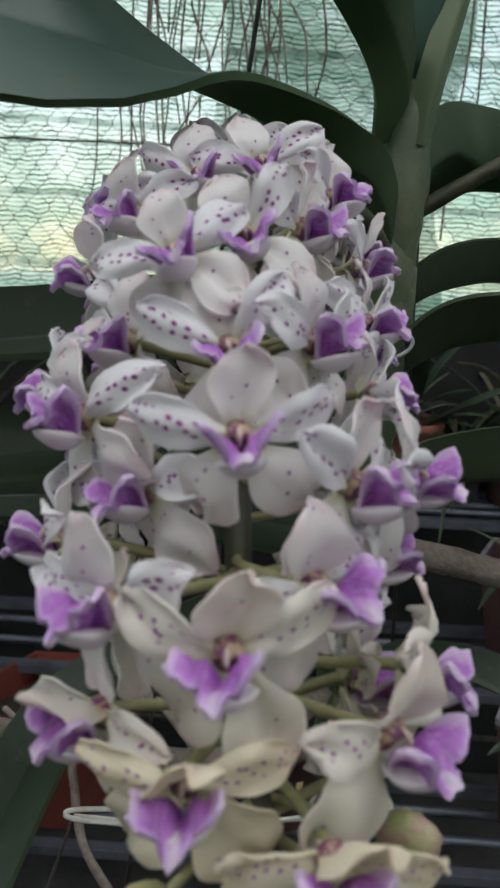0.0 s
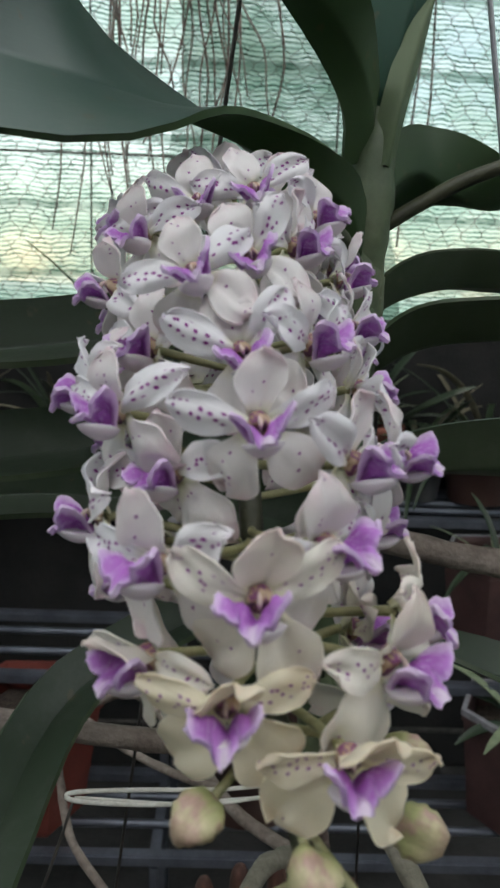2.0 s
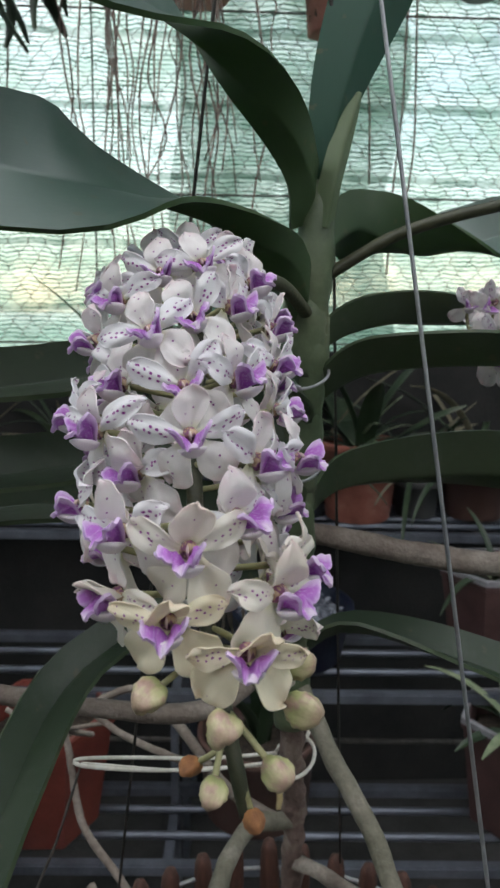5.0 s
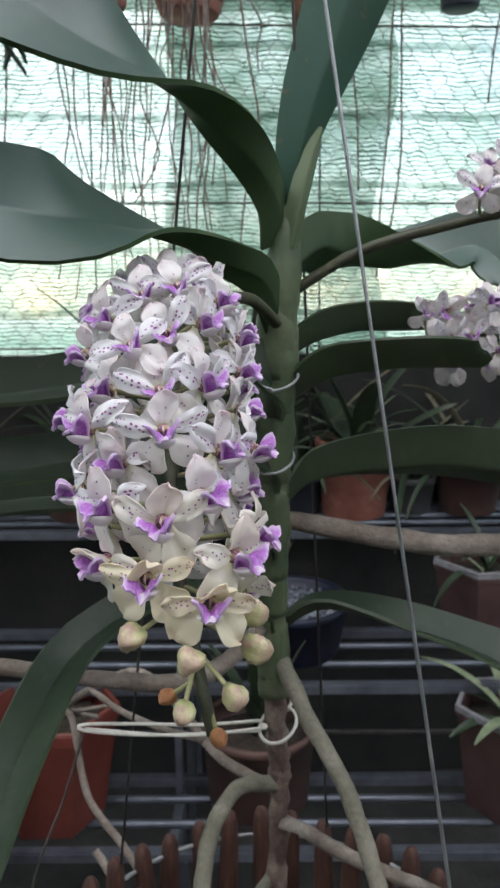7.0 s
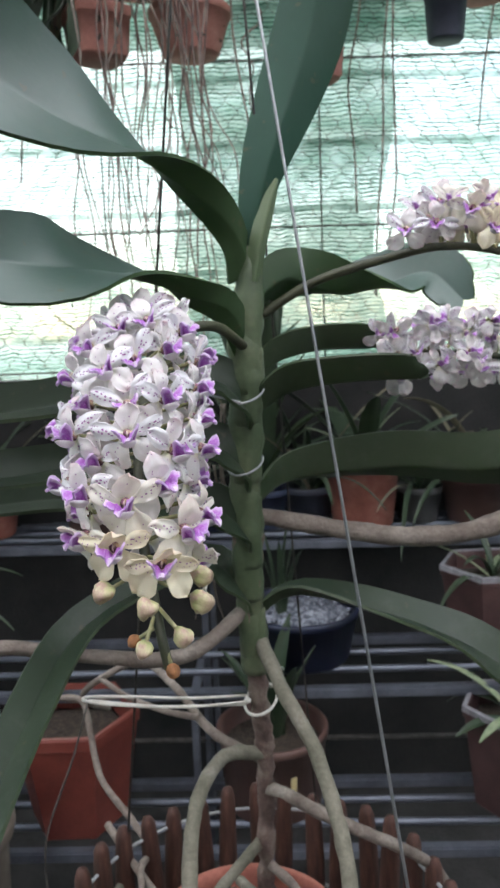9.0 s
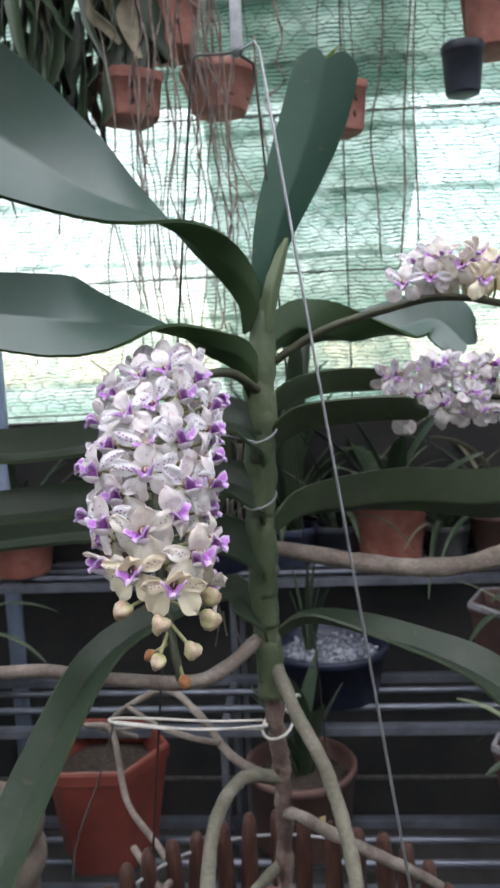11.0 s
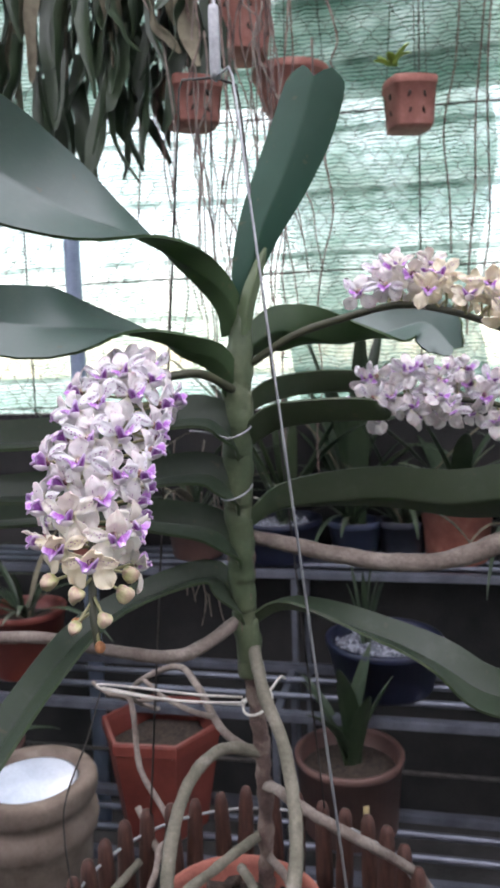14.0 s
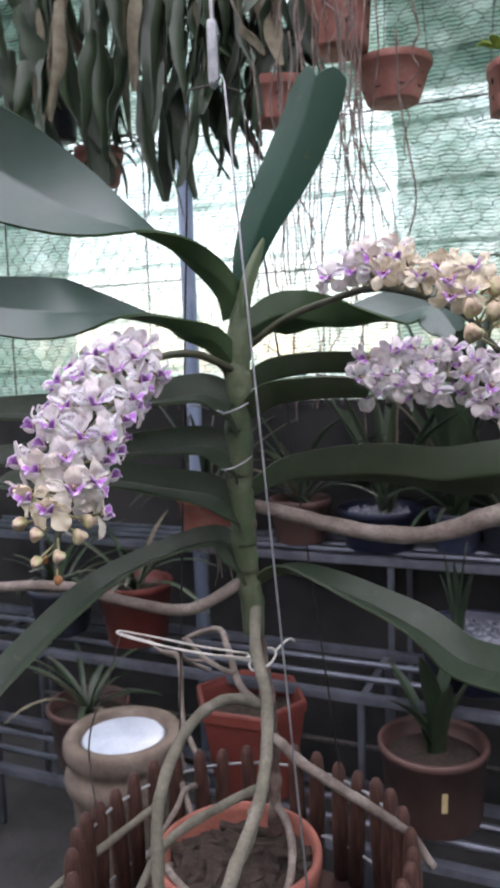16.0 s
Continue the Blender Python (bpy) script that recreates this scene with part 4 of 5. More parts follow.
def lip_mesh(seed):
    """A short scoop: two puffed side lobes that rise to blunt corners, a keel between them, a rolled rim and a blunt middle tip."""
    rows = []
    for i in range(17):
        u = i / 16
        w = 0.0014 + 0.0030 * math.sin(min(1, u * 1.15) * math.pi / 2) ** 0.9
        row = []
        for j in range(25):
            v = j / 12 - 1
            av = abs(v)
            reach = 0.0064 * (1 - 0.16 * av ** 3) - 0.0001 * math.exp(-(v / 0.26) ** 2) - 0.0013 * math.exp(-((av - 0.46) / 0.15) ** 2)
            y = -0.0012 - reach * u
            z = -0.0030 + 0.0050 * av ** 1.7 * math.sin(min(1, u * 1.35) * math.pi / 2)
            z += 0.0019 * math.sin(math.pi * min(1, av / 0.9)) * math.sin(math.pi * u ** 0.8)
            z += 0.0011 * math.exp(-(v / 0.13) ** 2) * math.sin(math.pi * min(1, u * 0.9))
            z -= 0.0011 * max(0.0, u - 0.7) ** 2 / 0.09 * (0.2 + 0.7 * math.exp(-(v / 0.34) ** 2))
            z += 0.0015 * u * noise.noise(Vector((u * 2.6 + seed, v * 3.2, seed))) + 0.0007 * u * noise.noise(Vector((u * 5 + seed, v * 11, seed * 3)))
            x = v * w * (1 + 0.18 * max(0.0, av - 0.6) * 2.5 * u) + 0.0005 * u * noise.noise(Vector((u * 4, v * 3, seed + 4)))
            row.append((x, y, z))
        rows.append(row)
    return slab(rows, 0.0007, lip_purple, "lip")


def heel_mesh():
    """The white boat-shaped sac that carries the lip."""
    verts, faces = [], []
    m, n = 14, 11
    for i in range(n):
        u = i / (n - 1)
        r = math.sin(math.pi * (0.05 + 0.86 * u)) ** 0.6
        for k in range(m):
            a = 2 * math.pi * k / m
            c, h = math.cos(a), math.sin(a)
            verts.append((0.0038 * r * c * (1 - 0.25 * max(0, -h)), -0.0006 - 0.0078 * u, -0.0042 + (0.0004 if h > 0 else 0.0034 - 0.0010 * u) * r * h - 0.0002 * u))
    for i in range(n - 1):
        for k in range(m):
            k2 = (k + 1) % m
            faces.append((i * m + k, i * m + k2, (i + 1) * m + k2, (i + 1) * m + k))
    faces.append(tuple(range(m - 1, -1, -1)))
    faces.append(tuple((n - 1) * m + k for k in range(m)))
    return mesh_of("heel", verts, faces, heel_lilac, [(0.5, 0.1)] * len(verts))


def column_mesh():
    """A short hooded column with a hollow under its brow."""
    verts, faces = [], []
    m = 16
    for i in range(8):
        u = i / 7
        r = 0.00185 * math.cos(u * 1.45) ** 0.75
        y = -0.0004 - 0.0024 * math.sin(u * 1.5)
        for k in range(m):
            a = 2 * math.pi * k / m
            dent = 0.0011 * u * max(0, -math.sin(a) + 0.25)
            verts.append((r * math.cos(a), y + dent, 0.0004 + r * 1.1 * math.sin(a)))
    for i in range(7):
        for k in range(m):
            k2 = (k + 1) % m
            faces.append((i * m + k, (i + 1) * m + k, (i + 1) * m + k2, i * m + k2))
    faces.append(tuple(7 * m + k for k in range(m - 1, -1, -1)))
    return mesh_of("column", verts, faces, column_brown)


def anther_mesh():
    """The pale narrow beak on the column."""
    return tube([(0, -0.0020, 0.0019), (0, -0.0030, 0.0012), (0, -0.0033, 0.0002), (0, -0.0028, -0.0009)], lambda u: 0.00016 + 0.00034 * math.sin(3.0 * min(1, u + 0.05)), lip_pale, "anther", 8, 8)


FRESH = tepal_set(petal_white, sepal_white)
TURNING = tepal_set(petal_turning, sepal_turning)
AGED = tepal_set(petal_cream, sepal_cream)
LIPS = [lip_mesh(k) for k in range(5)]
COLUMN, ANTHER, HEEL = column_mesh(), anther_mesh(), heel_mesh()


def bloom(spike, at, root_point, face, pitch, kinds, rnd, size=1.0, roll=0.0, hood=4.0, calm=1.0):
    """One open flower: its stalk runs from root_point on the spike to the back of the flower; hood: degrees its top sepal leans forward."""
    m = pose(*at, 0, 0, face) @ pose(0, 0, 0, -pitch, 0, 0) @ pose(0, 0, 0, 0, roll, 0)
    inv = m.inverted()
    r = inv @ Vector(root_point)
    ped = tube([r, r * 0.55 + Vector((0, 0.006, -0.001)), Vector((0, 0.003, 0)), Vector((0, 0.0002, 0))], lambda u: 0.0008 + 0.0004 * u, pedicel_green, "flower", 7, 10)
    f = part("flower", ped, spike, local=m)
    s = Matrix.Scale(size, 4)
    dorsal, petal, side = kinds
    g = lambda d: rnd.gauss(0, d * calm)
    part("sepal", rnd.choice(dorsal), f, local=s @ pose(0, 0.0012, 0.001, hood + g(11), g(7), g(12)))
    droop = 65 + 0.4 * max(0.0, hood - 10) + g(11)
    for k in (1, -1):
        part("petal", rnd.choice(petal), f, local=s @ Matrix.Scale(1.0 - 0.003 * max(0.0, hood - 10), 4) @ pose(0.0008 * k, -0.0006, 0.0006, 6 + g(9), droop * k + g(8), 0) @ pose(0, 0, 0, 0, 0, 5 * k + g(15)))
        part("sepal", rnd.choice(side), f, local=s @ pose(0.001 * k, 0.0006, -0.001, 2 + g(13), 143 * k + g(9), 0) @ pose(0, 0, 0, 0, 0, -12 * k + g(24)))
    part("lip", rnd.choice(LIPS), f, "purple ruffled lip", s @ pose(0, 0, -0.0004, -9 + g(6), g(6), g(7)) @ Matrix.Diagonal((1.06, 1.32, 1.16, 1)))
    part("heel", HEEL, f, "pale sac under the lip", s @ pose(0, 0, 0.0006, -10, 0, 0) @ Matrix.Diagonal((0.98, 0.98, 0.86, 1)))
    part("column", COLUMN, f, "ochre column marked purple-brown", s @ Matrix.Scale(1.16, 4))
    part("anther", ANTHER, f, "small white beak", s @ pose(0, -0.0004, 0.0003) @ Matrix.Diagonal((0.75, 1.1, 0.85, 1)))
    return f


def bud(spike, at, root_point, size, mat):
    q = Vector(root_point) - Vector(at)
    turn = q.to_track_quat("-Z", "Y").to_matrix().to_4x4()
    m = Matrix.Translation(at) @ turn
    ridged = []
    for i in range(10):
        u = i / 9
        ridged.append((size * 0.54 * math.sin(math.pi * (0.05 + 0.89 * u)) ** 0.6, size * (1.25 * u - 0.45)))
    me = lathe([(a * (1 + 0.06 * math.sin(9 * i + size * 4e4)), b) for i, (a, b) in enumerate(ridged)], mat, "bud", 24, 0, 0.22, 0.17)
    b = part("bud", me, spike, local=m)
    r = m.inverted() @ Vector(root_point)
    part("bud_stalk", tube([r, r * 0.5, Vector((0, 0, -size * 0.38))], 0.0009, pedicel_green, "bud_stalk", 6), b)


def along(points, s):
    """Point and heading at the share s of a smooth curve."""
    c = bezier(points, 80)
    i = max(0, min(79, int(s * 80)))
    return c[i].lerp(c[i + 1], s * 80 - i), (c[i + 1] - c[i]).normalized()


# the hanging spike in front of the stem
spike = thing("flower_spike", "dense hanging spike of white orchid flowers with purple lips and spots", "orchid flowers", group="flower spikes")
MAIN = [(0.0, 0.212, 1.308), (-0.002, 0.170, 1.284), (-0.002, 0.138, 1.257), (0.001, 0.116, 1.228), (0.009, 0.092, 1.197)]
part("stalk", tube([(0.052, 0.306, 1.300), (0.032, 0.262, 1.317), (0.010, 0.232, 1.315)] + MAIN + [(0.013, 0.086, 1.180)], lambda u: 0.0034 - 0.0013 * u, stalk_green, "stalk", 10, 60, 0.1), spike)
rnd = random.Random(4)
# throat of each open flower: x, y, z, heading, pitch, roll, hood, size, kind (0 fresh, 1 turning, 2 cream)
OPEN = [
    (-0.0020, 0.1100, 1.2740, 4, 4, -7, 10, 0.95, 0),
    (-0.0020, 0.0925, 1.2480, -2, 6, -5, 24, 1.03, 1),
    (-0.0070, 0.0885, 1.2312, -4, 2, -5, 54, 1.03, 2),
    (0.0127, 0.0825, 1.2255, 4, 2, 3, 54, 1.03, 2),
    (-0.0190, 0.1260, 1.2605, -47, 6, -16, 12, 1.0, 0),
    (-0.0200, 0.1000, 1.2515, -46, 4, -14, 36, 1.02, 0),
    (-0.0220, 0.1020, 1.2325, -46, 2, -8, 40, 1.02, 1),
    (0.0110, 0.1040, 1.2537, 48, 4, -10, 38, 1.02, 0),
    (0.0174, 0.1155, 1.2660, 56, 6, 6, 18, 1.03, 0),
    (0.0217, 0.0953, 1.2360, 48, 2, 0, 44, 1.07, 1),
    (-0.0045, 0.1320, 1.2845, 4, 6, -22, 6, 0.97, 0),
    (0.0115, 0.1424, 1.2855, 56, 8, 2, 8, 1.0, 0),
    (-0.0260, 0.1500, 1.2830, -42, 8, -14, 8, 1.0, 0),
    (-0.0150, 0.1390, 1.3000, -6, 8, -24, 2, 0.95, 0),
    (-0.0030, 0.1490, 1.3040, 6, 8, -26, 2, 0.95, 0),
    (-0.0153, 0.1890, 1.3185, -4, 6, -12, 0, 0.97, 0),
    (-0.0005, 0.1870, 1.3215, 4, 6, -20, 0, 0.97, 0),
    (0.0100, 0.1720, 1.3070, 52, 8, -2, 6, 1.0, 0),
    (-0.0060, 0.2220, 1.3270, 2, 6, -14, 0, 0.95, 0),
    (-0.0200, 0.2250, 1.3230, -14, 6, -16, 0, 0.95, 0),
    (0.0080, 0.2180, 1.3225, 30, 8, -10, 0, 0.95, 0),
    (-0.0300, 0.1830, 1.3090, -28, 6, -16, 4, 0.97, 0),
    (-0.0310, 0.1310, 1.2715, -50, 6, -14, 12, 1.0, 0),
]
# tip of each lip that looks out at the sides: x, y, z, heading, pitch, kind
EDGE = [
    (0.0305, 0.1690, 1.2860, 72, 8, 0), (-0.0440, 0.1480, 1.2720, -78, 0, 0), (-0.0405, 0.1280, 1.2490, -80, 0, 0),
    (-0.0430, 0.1720, 1.2940, -72, 4, 0), (0.0223, 0.1870, 1.3135, 56, 10, 0), (0.0310, 0.2100, 1.3015, 80, 2, 0),
    (0.0337, 0.1080, 1.2375, 74, 0, 1), (0.0342, 0.1262, 1.2633, 80, 4, 0), (-0.0395, 0.1920, 1.3100, -58, 6, 0),
    (0.0290, 0.1300, 1.2480, 88, 2, 0), (0.0310, 0.1560, 1.2730, 88, 4, 0), (0.0250, 0.1960, 1.2900, 96, 4, 0), (0.0300, 0.1850, 1.2980, 84, 8, 0),
    (0.0270, 0.1220, 1.2280, 92, -4, 1), (-0.0360, 0.1560, 1.2600, -90, 2, 0), (-0.0330, 0.1300, 1.2350, -88, 0, 1), (-0.0390, 0.1880, 1.2850, -92, 4, 0),
]
SPINE = bezier(MAIN, 120)
FRONT = []
for x, y, z, face, pitch, roll, hood, size, kind in OPEN:
    a = radians(face)
    FRONT.append(((x - 0.0025 * math.sin(a), y + 0.0025 * math.cos(a), z), face, pitch, roll, hood, size, kind))
for x, y, z, face, pitch, kind in EDGE:
    a = radians(face)
    FRONT.append(((x - 0.0085 * math.sin(a), y + 0.0085 * math.cos(a), z + 0.0015), face, pitch, rnd.gauss(0, 10), 8, 0.98, kind))
for at, face, pitch, roll, hood, size, kind in FRONT:
    foot = min(SPINE, key=lambda v: abs(v.z - at[2] + 0.005))
    bloom(spike, at, foot, face, pitch, (FRESH, TURNING, AGED)[kind], rnd, size * rnd.uniform(1.07, 1.13), roll, hood, 0.6)
# the far side of the spike: share down the stalk, angle round it
for s, turn in ((0.02, 110), (0.12, 150), (0.25, 100), (0.35, 140), (0.47, 112), (0.6, 125), (0.05, 200), (0.22, 215), (0.4, 235), (0.56, 230), (0.12, 255), (0.30, 255), (0.70, 180), (0.80, 120)):
    q, t = along(MAIN, s)
    ahead = Vector((1, 0, 0)).cross(t).normalized()
    if ahead.y > 0:
        ahead = -ahead
    a = radians(turn)
    at = q + Vector((1, 0, 0)) * (0.024 * math.sin(a)) + ahead * (0.024 * math.cos(a))
    bloom(spike, at, along(MAIN, min(1, s + 0.06))[0], turn + rnd.gauss(0, 6), 4 + rnd.gauss(0, 9), TURNING if s > 0.72 else FRESH, rnd, rnd.uniform(0.95, 1.03), rnd.gauss(0, 8))
for x, y, z, size, s in ((-0.0108, 0.086, 1.2145, 0.0078, 0.84), (0.0262, 0.092, 1.2075, 0.0084, 0.87), (0.0258, 0.103, 1.2146, 0.0078, 0.84), (0.0065, 0.078, 1.2105, 0.0078, 0.88), (0.0193, 0.080, 1.1975, 0.0072, 0.94), (0.0044, 0.079, 1.1930, 0.0064, 0.96)):
    bud(spike, (x, y, z), along(MAIN, s)[0], size, bud_pale)
for x, y, z, size in ((-0.0010, 0.093, 1.1900, 0.0050), (0.0145, 0.084, 1.1810, 0.005)):
    bud(spike, (x, y, z), along(MAIN, 1.0)[0], size, withered)


def side_spike(line, start, count, aged_from, seed, lift, label, buds=0, upper=False, extra=()):
    """A spike that reaches out sideways, its flowers all round the stalk and turned to the light."""
    rnd = random.Random(seed)
    t = thing("flower_spike", label, "orchid flowers", group="flower spikes")
    part("stalk", tube(line, lambda u: 0.0032 - 0.0012 * u, stalk_green, "stalk", 10, 50, 0.1), t)
    for k in range(count + buds):
        s = start + (0.985 - start) * k / (count + buds - 1)
        q, h = along(line, s)
        side = h.cross(Vector((0, 0, 1))).normalized()
        up = side.cross(h)
        a = radians(137.5 * k + rnd.uniform(-40, 40))
        q = q + h * rnd.uniform(-0.006, 0.006)
        if upper:
            a = radians(10 + 160 * ((0.618 * k) % 1.0))
        out = side * math.cos(a) + up * math.sin(a)
        at = q + out * (0.012 + 0.014 * rnd.random()) + Vector((0, -0.003, lift))
        if k >= count:
            bud(t, at, q, 0.0105, bud_pale)
            continue
        face = math.degrees(math.atan2(out.x, -out.y)) if abs(out.y) + abs(out.x) > 0.1 else 0
        face = (face * 0.45 if abs(face) < 115 else rnd.uniform(-60, 60)) + rnd.uniform(-25, 25)
        bloom(t, at, q, face, rnd.uniform(-24, 22), AGED if s > aged_from + 0.1 else TURNING if s > aged_from else FRESH, rnd, rnd.uniform(0.82, 0.98), rnd.gauss(0, 16))
    for x, y, z, face in extra:
        bloom(t, (x, y, z), min(bezier(line, 60), key=lambda v: (v - Vector((x, y, z))).length), face, 0, FRESH, rnd, 0.95, rnd.gauss(0, 10))
    return t


side_spike([(0.056, 0.31, 1.32), (0.095, 0.302, 1.343), (0.141, 0.286, 1.356), (0.175, 0.272, 1.361), (0.208, 0.252, 1.354), (0.243, 0.232, 1.338), (0.268, 0.212, 1.312)], 0.40, 30, 0.52, 11, 0.006, "arching spike of white and cream orchid flowers with purple lips", 5, True)
side_spike([(0.052, 0.31, 1.268), (0.095, 0.33, 1.280), (0.145, 0.342, 1.290), (0.195, 0.344, 1.292), (0.245, 0.342, 1.286), (0.29, 0.34, 1.272)], 0.42, 46, 0.90, 12, 0.004, "level spike of white orchid flowers with purple lips", extra=((0.158, 0.327, 1.277, -8), (0.142, 0.322, 1.292, -30)))

# ---- basket, pot, ties ----
basket = thing("hanging_basket", "brown wooden peg basket hung by bent wires from a hook", "basket", pose(0.045, 0.29, 0))
RING = 0.150
for k in range(36):
    a = 2 * math.pi * k / 36
    h = 0.13 + 0.006 * math.sin(k * 2.7)
    part("peg", lathe([(0.0, -h), (0.0078, -h), (0.0084, -h * 0.5), (0.0074, -0.022), (0.0062, -0.006), (0.0040, 0.0), (0.0, 0.0015)], wood_brown, "peg", 12, 0.25, 0.08), basket, local=pose(RING * math.cos(a), RING * math.sin(a), 0.892 + 0.004 * math.sin(k * 5.1), 2 * math.sin(k * 3.3), 2 * math.cos(k * 1.9), k * 10))
circle = [(RING * math.cos(2 * math.pi * k / 48), RING * math.sin(2 * math.pi * k / 48), 0) for k in range(48)]
for z in (0.872, 0.80):
    part("ring", tube(circle, 0.0016, wire_pale, "ring", 6, 0, 0, True), basket, "pale wire ring", pose(0, 0, z))
part("floor", lathe([(0.0, -0.012), (RING * 0.97, -0.012), (RING * 0.97, 0.0), (0.0, 0.0)], wood_brown, "floor", 40), basket, "", pose(0, 0, 0.765))
part("hook", tube([(0, 0, 1.528), (0.001, 0, 1.56), (0.0, 0.0, 1.60), (-0.002, 0, 1.75), (0.001, 0, 2.3), (0, 0, 2.672)], 0.0016, wire_pale, "hook", 6, 20), basket)
part("sleeve", lathe([(0.0, 0), (0.0036, 0), (0.0042, 0.004), (0.0042, 0.046), (0.0036, 0.05), (0.0, 0.05)], wire_pale, "sleeve", 12), basket, "grey tube over the hook", pose(0, 0, 1.53))
for run, mat in (
    ([(0.012, -0.012, 1.533), (0.0151, -0.0151, 1.526), (0.1038, -0.1200, 0.873)], wire_pale),
    ([(-0.030, 0.019, 1.538), (-0.0335, 0.022, 1.532), (-0.1125, 0.0975, 0.873)], wire_dark),
    ([(0.010, 0.026, 1.533), (0.0115, 0.030, 1.522), (0.055, 0.139, 0.873)], wire_dark),
):
    part("hanger_wire", tube([(0, 0, 1.531)] + run, 0.00095, mat, "hanger_wire", 6), basket)
inner = pot(pose(0.036, 0.30, 0.766), 0.076, 0.100, terracotta, "brown clay pot set inside the wooden basket", 0.85)

rnd = random.Random(31)
chip_meshes = []
for k in range(5):
    bm = bmesh.new()
    bmesh.ops.create_cube(bm, size=1)
    for v in bm.verts:
        v.co = Vector((v.co.x * 0.024, v.co.y * 0.013, v.co.z * 0.008)) * rnd.uniform(0.7, 1.25)
    bmesh.ops.bevel(bm, geom=bm.edges[:], offset=0.0012, segments=1, affect="EDGES")
    me = bpy.data.meshes.new("bark_chip")
    bm.to_mesh(me)
    bm.free()
    me.materials.append(bark_brown)
    chip_meshes.append(me)
for k in range(70):
    a, d = rnd.uniform(0, 6.283), 0.060 * math.sqrt(rnd.random())
    part("bark_chip", chip_meshes[k % 5], inner, local=pose(d * math.cos(a), d * math.sin(a), 0.0800 + rnd.uniform(0, 0.006), rnd.uniform(-25, 25), rnd.uniform(-25, 25), rnd.uniform(0, 360)))

ties = (("plant_tie", 1.272, 0.0150), ("plant_tie", 1.224, 0.0150))
for name, z, r in ties:
    q, t = along(STEM[:4], (1.405 - z) / 0.325)
    ring = [(q.x + 0.80 * r * math.cos(a), q.y - 0.007 + 1.25 * r * math.sin(a), z + 0.004 * math.sin(a) + 0.003 * math.cos(a)) for a in np.linspace(0, 2 * math.pi, 25)[:-1]]
    ti = thing(name, "pale grey plastic tie round the orchid stem", "tie", group="plant ties", data=tube(ring, 0.0008, wire_pale, name, 6, 0, 0, True))
    if z > 1.25:
        part("strand", tube([(q.x - 0.004, q.y - 0.0245, z - 0.004), (0.030, 0.278, z + 0.001), (0.022, 0.262, z + 0.004)], 0.0008, wire_pale, "strand", 6, 12), ti)
cord = thing("cord", "white cord looped and knotted round the lower stem", "cord")
part("loop", tube([(0.04, 0.332, 1.040), (0.0, 0.312, 1.050), (-0.04, 0.298, 1.060), (-0.069, 0.288, 1.066), (-0.066, 0.286, 1.063), (-0.03, 0.298, 1.052), (0.01, 0.315, 1.042), (0.04, 0.330, 1.034)], 0.0011, cord_white, "loop", 6, 40), cord)
part("loop", tube([(0.041, 0.328, 1.037), (-0.01, 0.305, 1.047), (-0.068, 0.287, 1.064)], 0.0010, cord_white, "loop", 6, 16), cord)
part("band", tube([(0.052 + 0.0125 * math.cos(a), 0.337 + 0.0125 * math.sin(a), 1.034 + 0.007 * math.sin(a + 0.6)) for a in np.linspace(0, 2 * math.pi, 25)[:-1]], 0.0012, cord_white, "band", 6, 0, 0, True), cord)
part("knot", lathe([(0.0, -0.0025), (0.0022, -0.001), (0.0026, 0.001), (0.0, 0.003)], cord_white, "knot", 10, 0, 0.3), cord, "", pose(0.042, 0.328, 1.038))
part("tail", tube([(0.06, 0.348, 1.038), (0.068, 0.366, 1.044), (0.071, 0.374, 1.040)], 0.0013, cord_white, "tail", 6, 10), cord)

thing("tie_wire", "thin black wire tied from the cord down to the basket", "wire", data=tube([(-0.068, 0.287, 1.064), (-0.082, 0.284, 1.02), (-0.104, 0.279, 0.958), (-0.1045, 0.286, 0.875)], 0.0008, wire_dark, "tie_wire", 6, 20))


# ---- hanging pots and plants before the net ----
def hangers(t, r, top, mats=wire_dark, count=3, height=0.0):
    for k in range(count):
        a = 2 * math.pi * k / count + 0.4
        part("hanger_wire", tube([(r * math.cos(a), r * math.sin(a), height), (0, 0, top)], 0.0011, mats, "hanger_wire", 5), t)


def hanging_pot(at, r, h, mat, label, square=0.0, holes=0, turn=0, taper=0.74, top=0.0):
    t = pot(at, r, h, mat, label, taper, square=square, name="hanging_pot", turn=turn)
    hangers(t, r * 0.97, 2.715 + 0.1 * (at.translation.y - 0.7) - at.translation.z, height=h - 0.01)
    for k in range(holes):
        for z in (0.3, 0.62):
            a = radians(45 * k + 22)
            rr = r * (taper + (0.96 - taper) * z) * (1 + square * (1 / max(abs(math.cos(a)), abs(math.sin(a))) - 1)) + 0.0006
            part("hole", lathe([(0.0, 0.0), (0.0078, 0.0), (0.008, 0.0012), (0.0, 0.0014)], soil, "hole", 12), t, "dark drain hole", pose(rr * math.cos(a), rr * math.sin(a), h * z, 0, 90, math.degrees(a)))
    return t


hanging_pot(pose(-0.040, 1.53, 1.873), 0.087, 0.092, terracotta_hazed, "round pierced terracotta pot hung by wires before the net", 0.0, 8, 5, 0.66)
hanging_pot(pose(0.222, 1.50, 1.807), 0.054, 0.102, terracotta_hazed, "square pierced terracotta pot hung by wires", 0.5, 8, 18, 0.8)
hanging_pot(pose(-0.14, 1.44, 1.97), 0.075, 0.14, terracotta_hazed, "pierced terracotta pot with trailing roots", 0.3, 8, 10, 0.8)
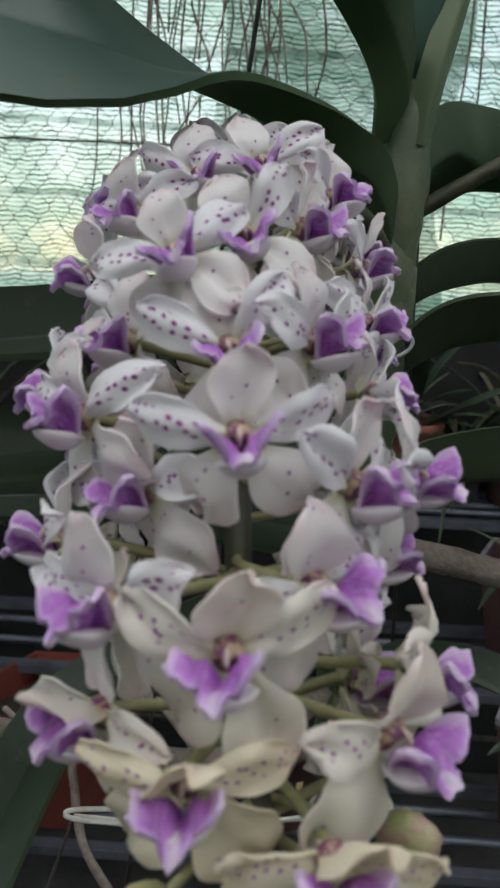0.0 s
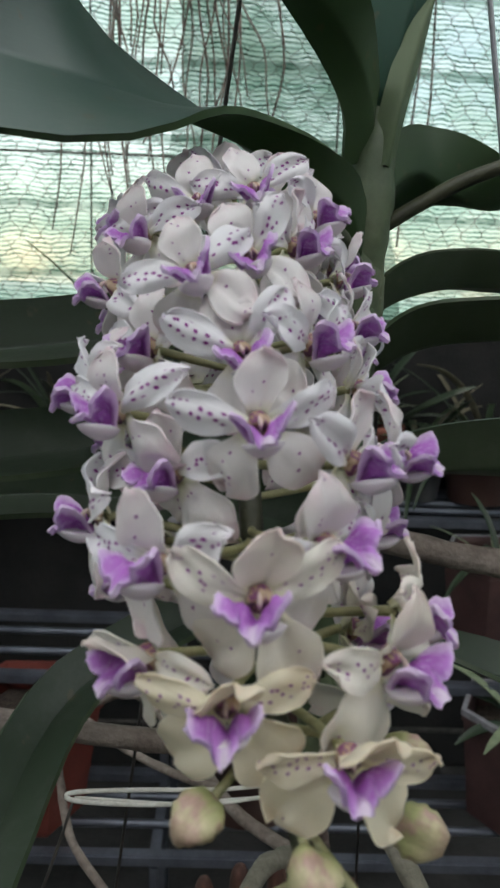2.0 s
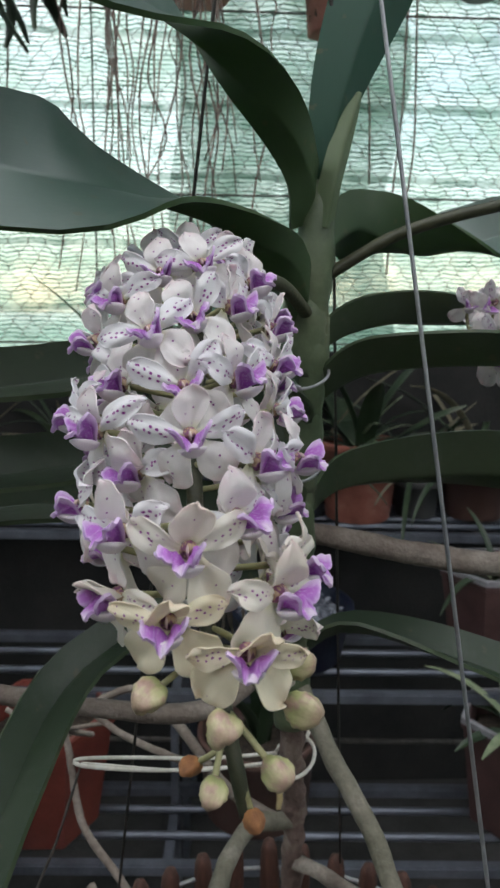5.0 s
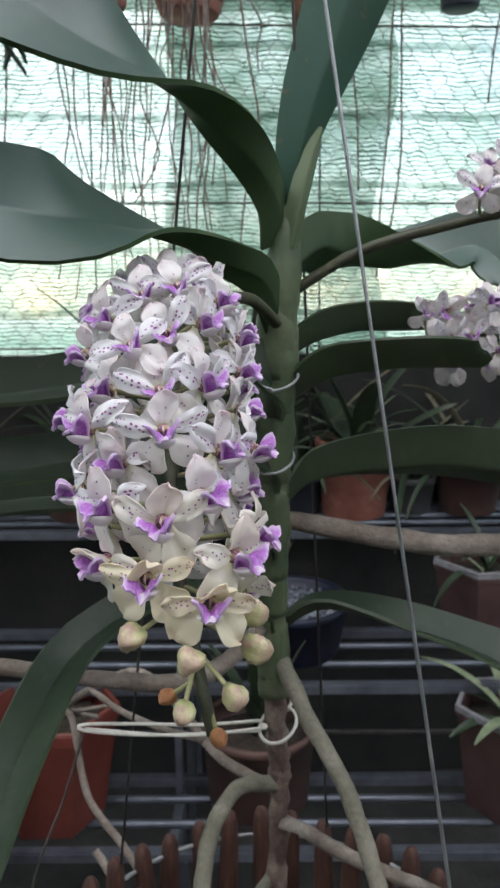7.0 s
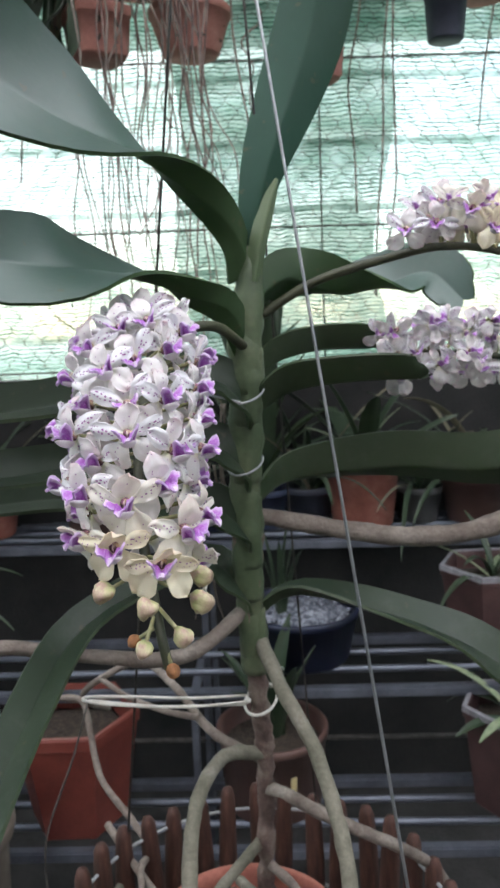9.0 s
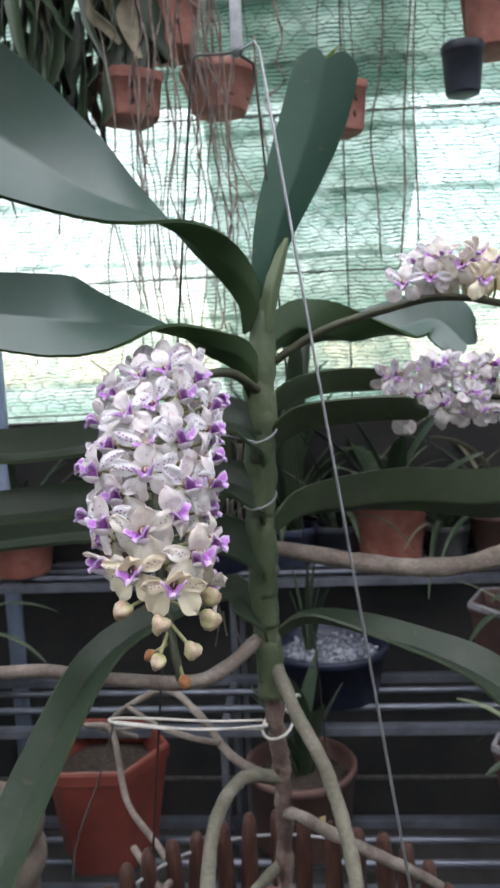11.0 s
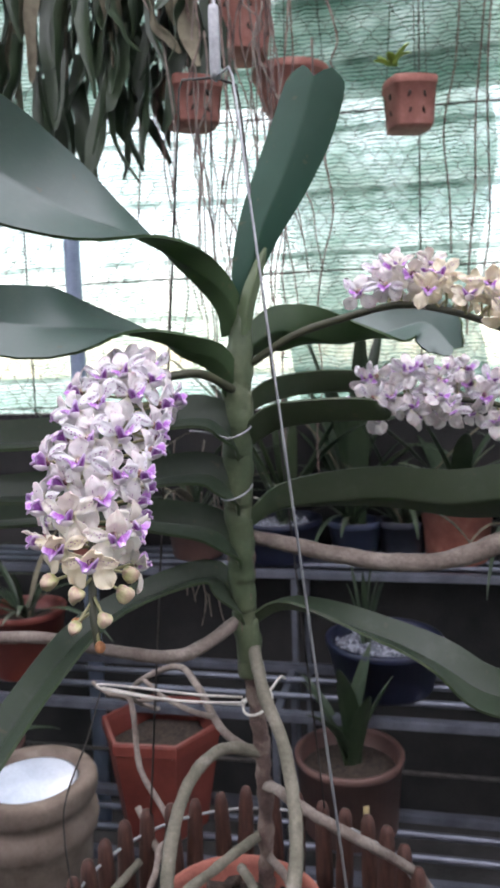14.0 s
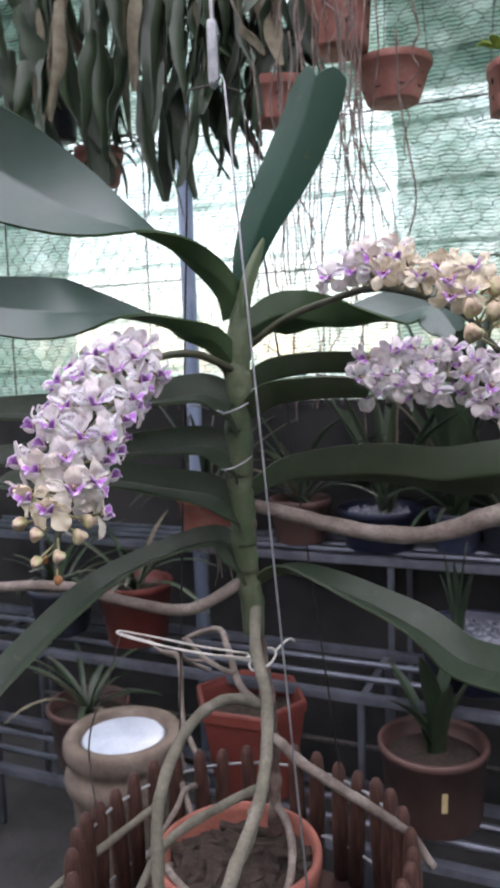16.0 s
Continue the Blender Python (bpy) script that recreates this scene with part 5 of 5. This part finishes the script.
hanging_pot(pose(-0.166, 1.10, 1.735), 0.05, 0.075, terracotta_hazed, "small pierced terracotta pot hung among roots", 0.5, 8, 30, 0.8)
hanging_pot(pose(0.458, 1.37, 1.834), 0.042, 0.095, plastic_dark, "small dark navy pot hung by wires")
hanging_pot(pose(0.54, 1.42, 1.93), 0.075, 0.14, terracotta_hazed, "terracotta pot hung above a dark pot")
hanging_pot(pose(-0.65, 1.25, 1.705), 0.055, 0.08, terracotta_hazed, "small terracotta pot with a hanging plant")
leafy(pose(-0.65, 1.25, 1.765), 16, 0.19, 0.015, "dark narrow-leaved plant spilling from a small hanging pot", [leaf_dark, leaf_dry], 41, (0, 70), (60, 150))
hanging_pot(pose(-0.72, 1.20, 1.80), 0.05, 0.12, plastic_dark, "dark blue plastic pot hung in the corner")
leafy(pose(0.185, 1.50, 1.945), 7, 0.06, 0.02, "bright yellow-green seedling in a hanging pot", [leaf_fresh], 42, (20, 70), (0, 60), "seedling")

rnd = random.Random(17)
mass = thing("hanging_orchid", "mass of long dark drooping leaves hung above the racks", "hanging plant", pose(0, 0, 0))
part("rod", tube([(-1.0, 1.08, 2.2), (0.1, 1.08, 2.2)], 0.008, wire_dark, "rod", 8), mass)
for x in (-0.95, 0.05):
    part("hanger_wire", tube([(x, 1.08, 2.2), (x, 1.08, 2.755)], 0.002, wire_dark, "hanger_wire", 6), mass)
for k in range(170):
    x = rnd.uniform(-0.80, -0.12)
    y = rnd.uniform(1.0, 1.16)
    z0 = rnd.uniform(1.86, 2.18)
    ln = rnd.uniform(0.12, 0.24) * (0.8 + 0.4 * math.sin((x + 0.8) * 5))
    w = rnd.uniform(0.022, 0.046)
    rows = []
    lean, sway, turn = rnd.uniform(-0.06, 0.06), rnd.uniform(-0.05, 0.05), rnd.uniform(0, 3.1)
    for i in range(15):
        u = i / 14
        ww = w / 2 * max(0.10, math.sin(math.pi * (0.15 + 0.80 * u)) ** 0.7) * (1 + 0.45 * noise.noise(Vector((k * 1.7, u * 5, 0))))
        c = Vector((x + lean * u * u + 0.012 * noise.noise(Vector((k * 2.3, u * 3, 4))), y + sway * u, z0 - ln * u))
        sd = Vector((math.cos(turn + u), math.sin(turn + u), 0))
        nn = Vector((-sd.y, sd.x, 0))
        rows.append([c + sd * (ww * v) + nn * (0.3 * ww * abs(v)) + Vector((0, 0, 0.006 * u * noise.noise(Vector((k * 3.1, v * 2, u * 2))))) for v in (-1, -0.5, 0, 0.5, 1)])
    part("leaf", slab(rows, 0.0012, leaf_dark if rnd.random() < 0.85 else leaf_dry, "leaf"), mass)
for k in range(34):
    x, y = rnd.gauss(-0.10, 0.075), rnd.gauss(1.05, 0.05)
    z = rnd.uniform(1.85, 2.1)
    ln = rnd.uniform(0.25, 0.78)
    pts = []
    for i in range(9):
        pts.append((x, y, z))
        x += rnd.gauss(0, 0.011) + (0.006 if k % 9 == 0 else 0)
        y += rnd.gauss(0, 0.008)
        z -= ln / 8
    part("root", tube(pts, lambda u: 0.0020 - 0.0009 * u, stem_woody if k % 3 else root_grey, "root", 5, 24), mass)
for k, (x0, y0) in enumerate(((0.36, 1.5), (0.40, 1.55), (0.33, 1.6), (-0.45, 1.6), (0.62, 1.6))):
    pts = []
    x = x0
    for i in range(10):
        pts.append((x, y0, 2.72 + 0.1 * (y0 - 0.7) - (0.16 - 0.01 * k) * i))
        x += rnd.gauss(0, 0.012)
    thing("dry_vine", "thin dark dry vine hanging before the net", "vine", group="dry vines", data=tube(pts, 0.0022, stem_woody, "dry_vine", 5, 40))
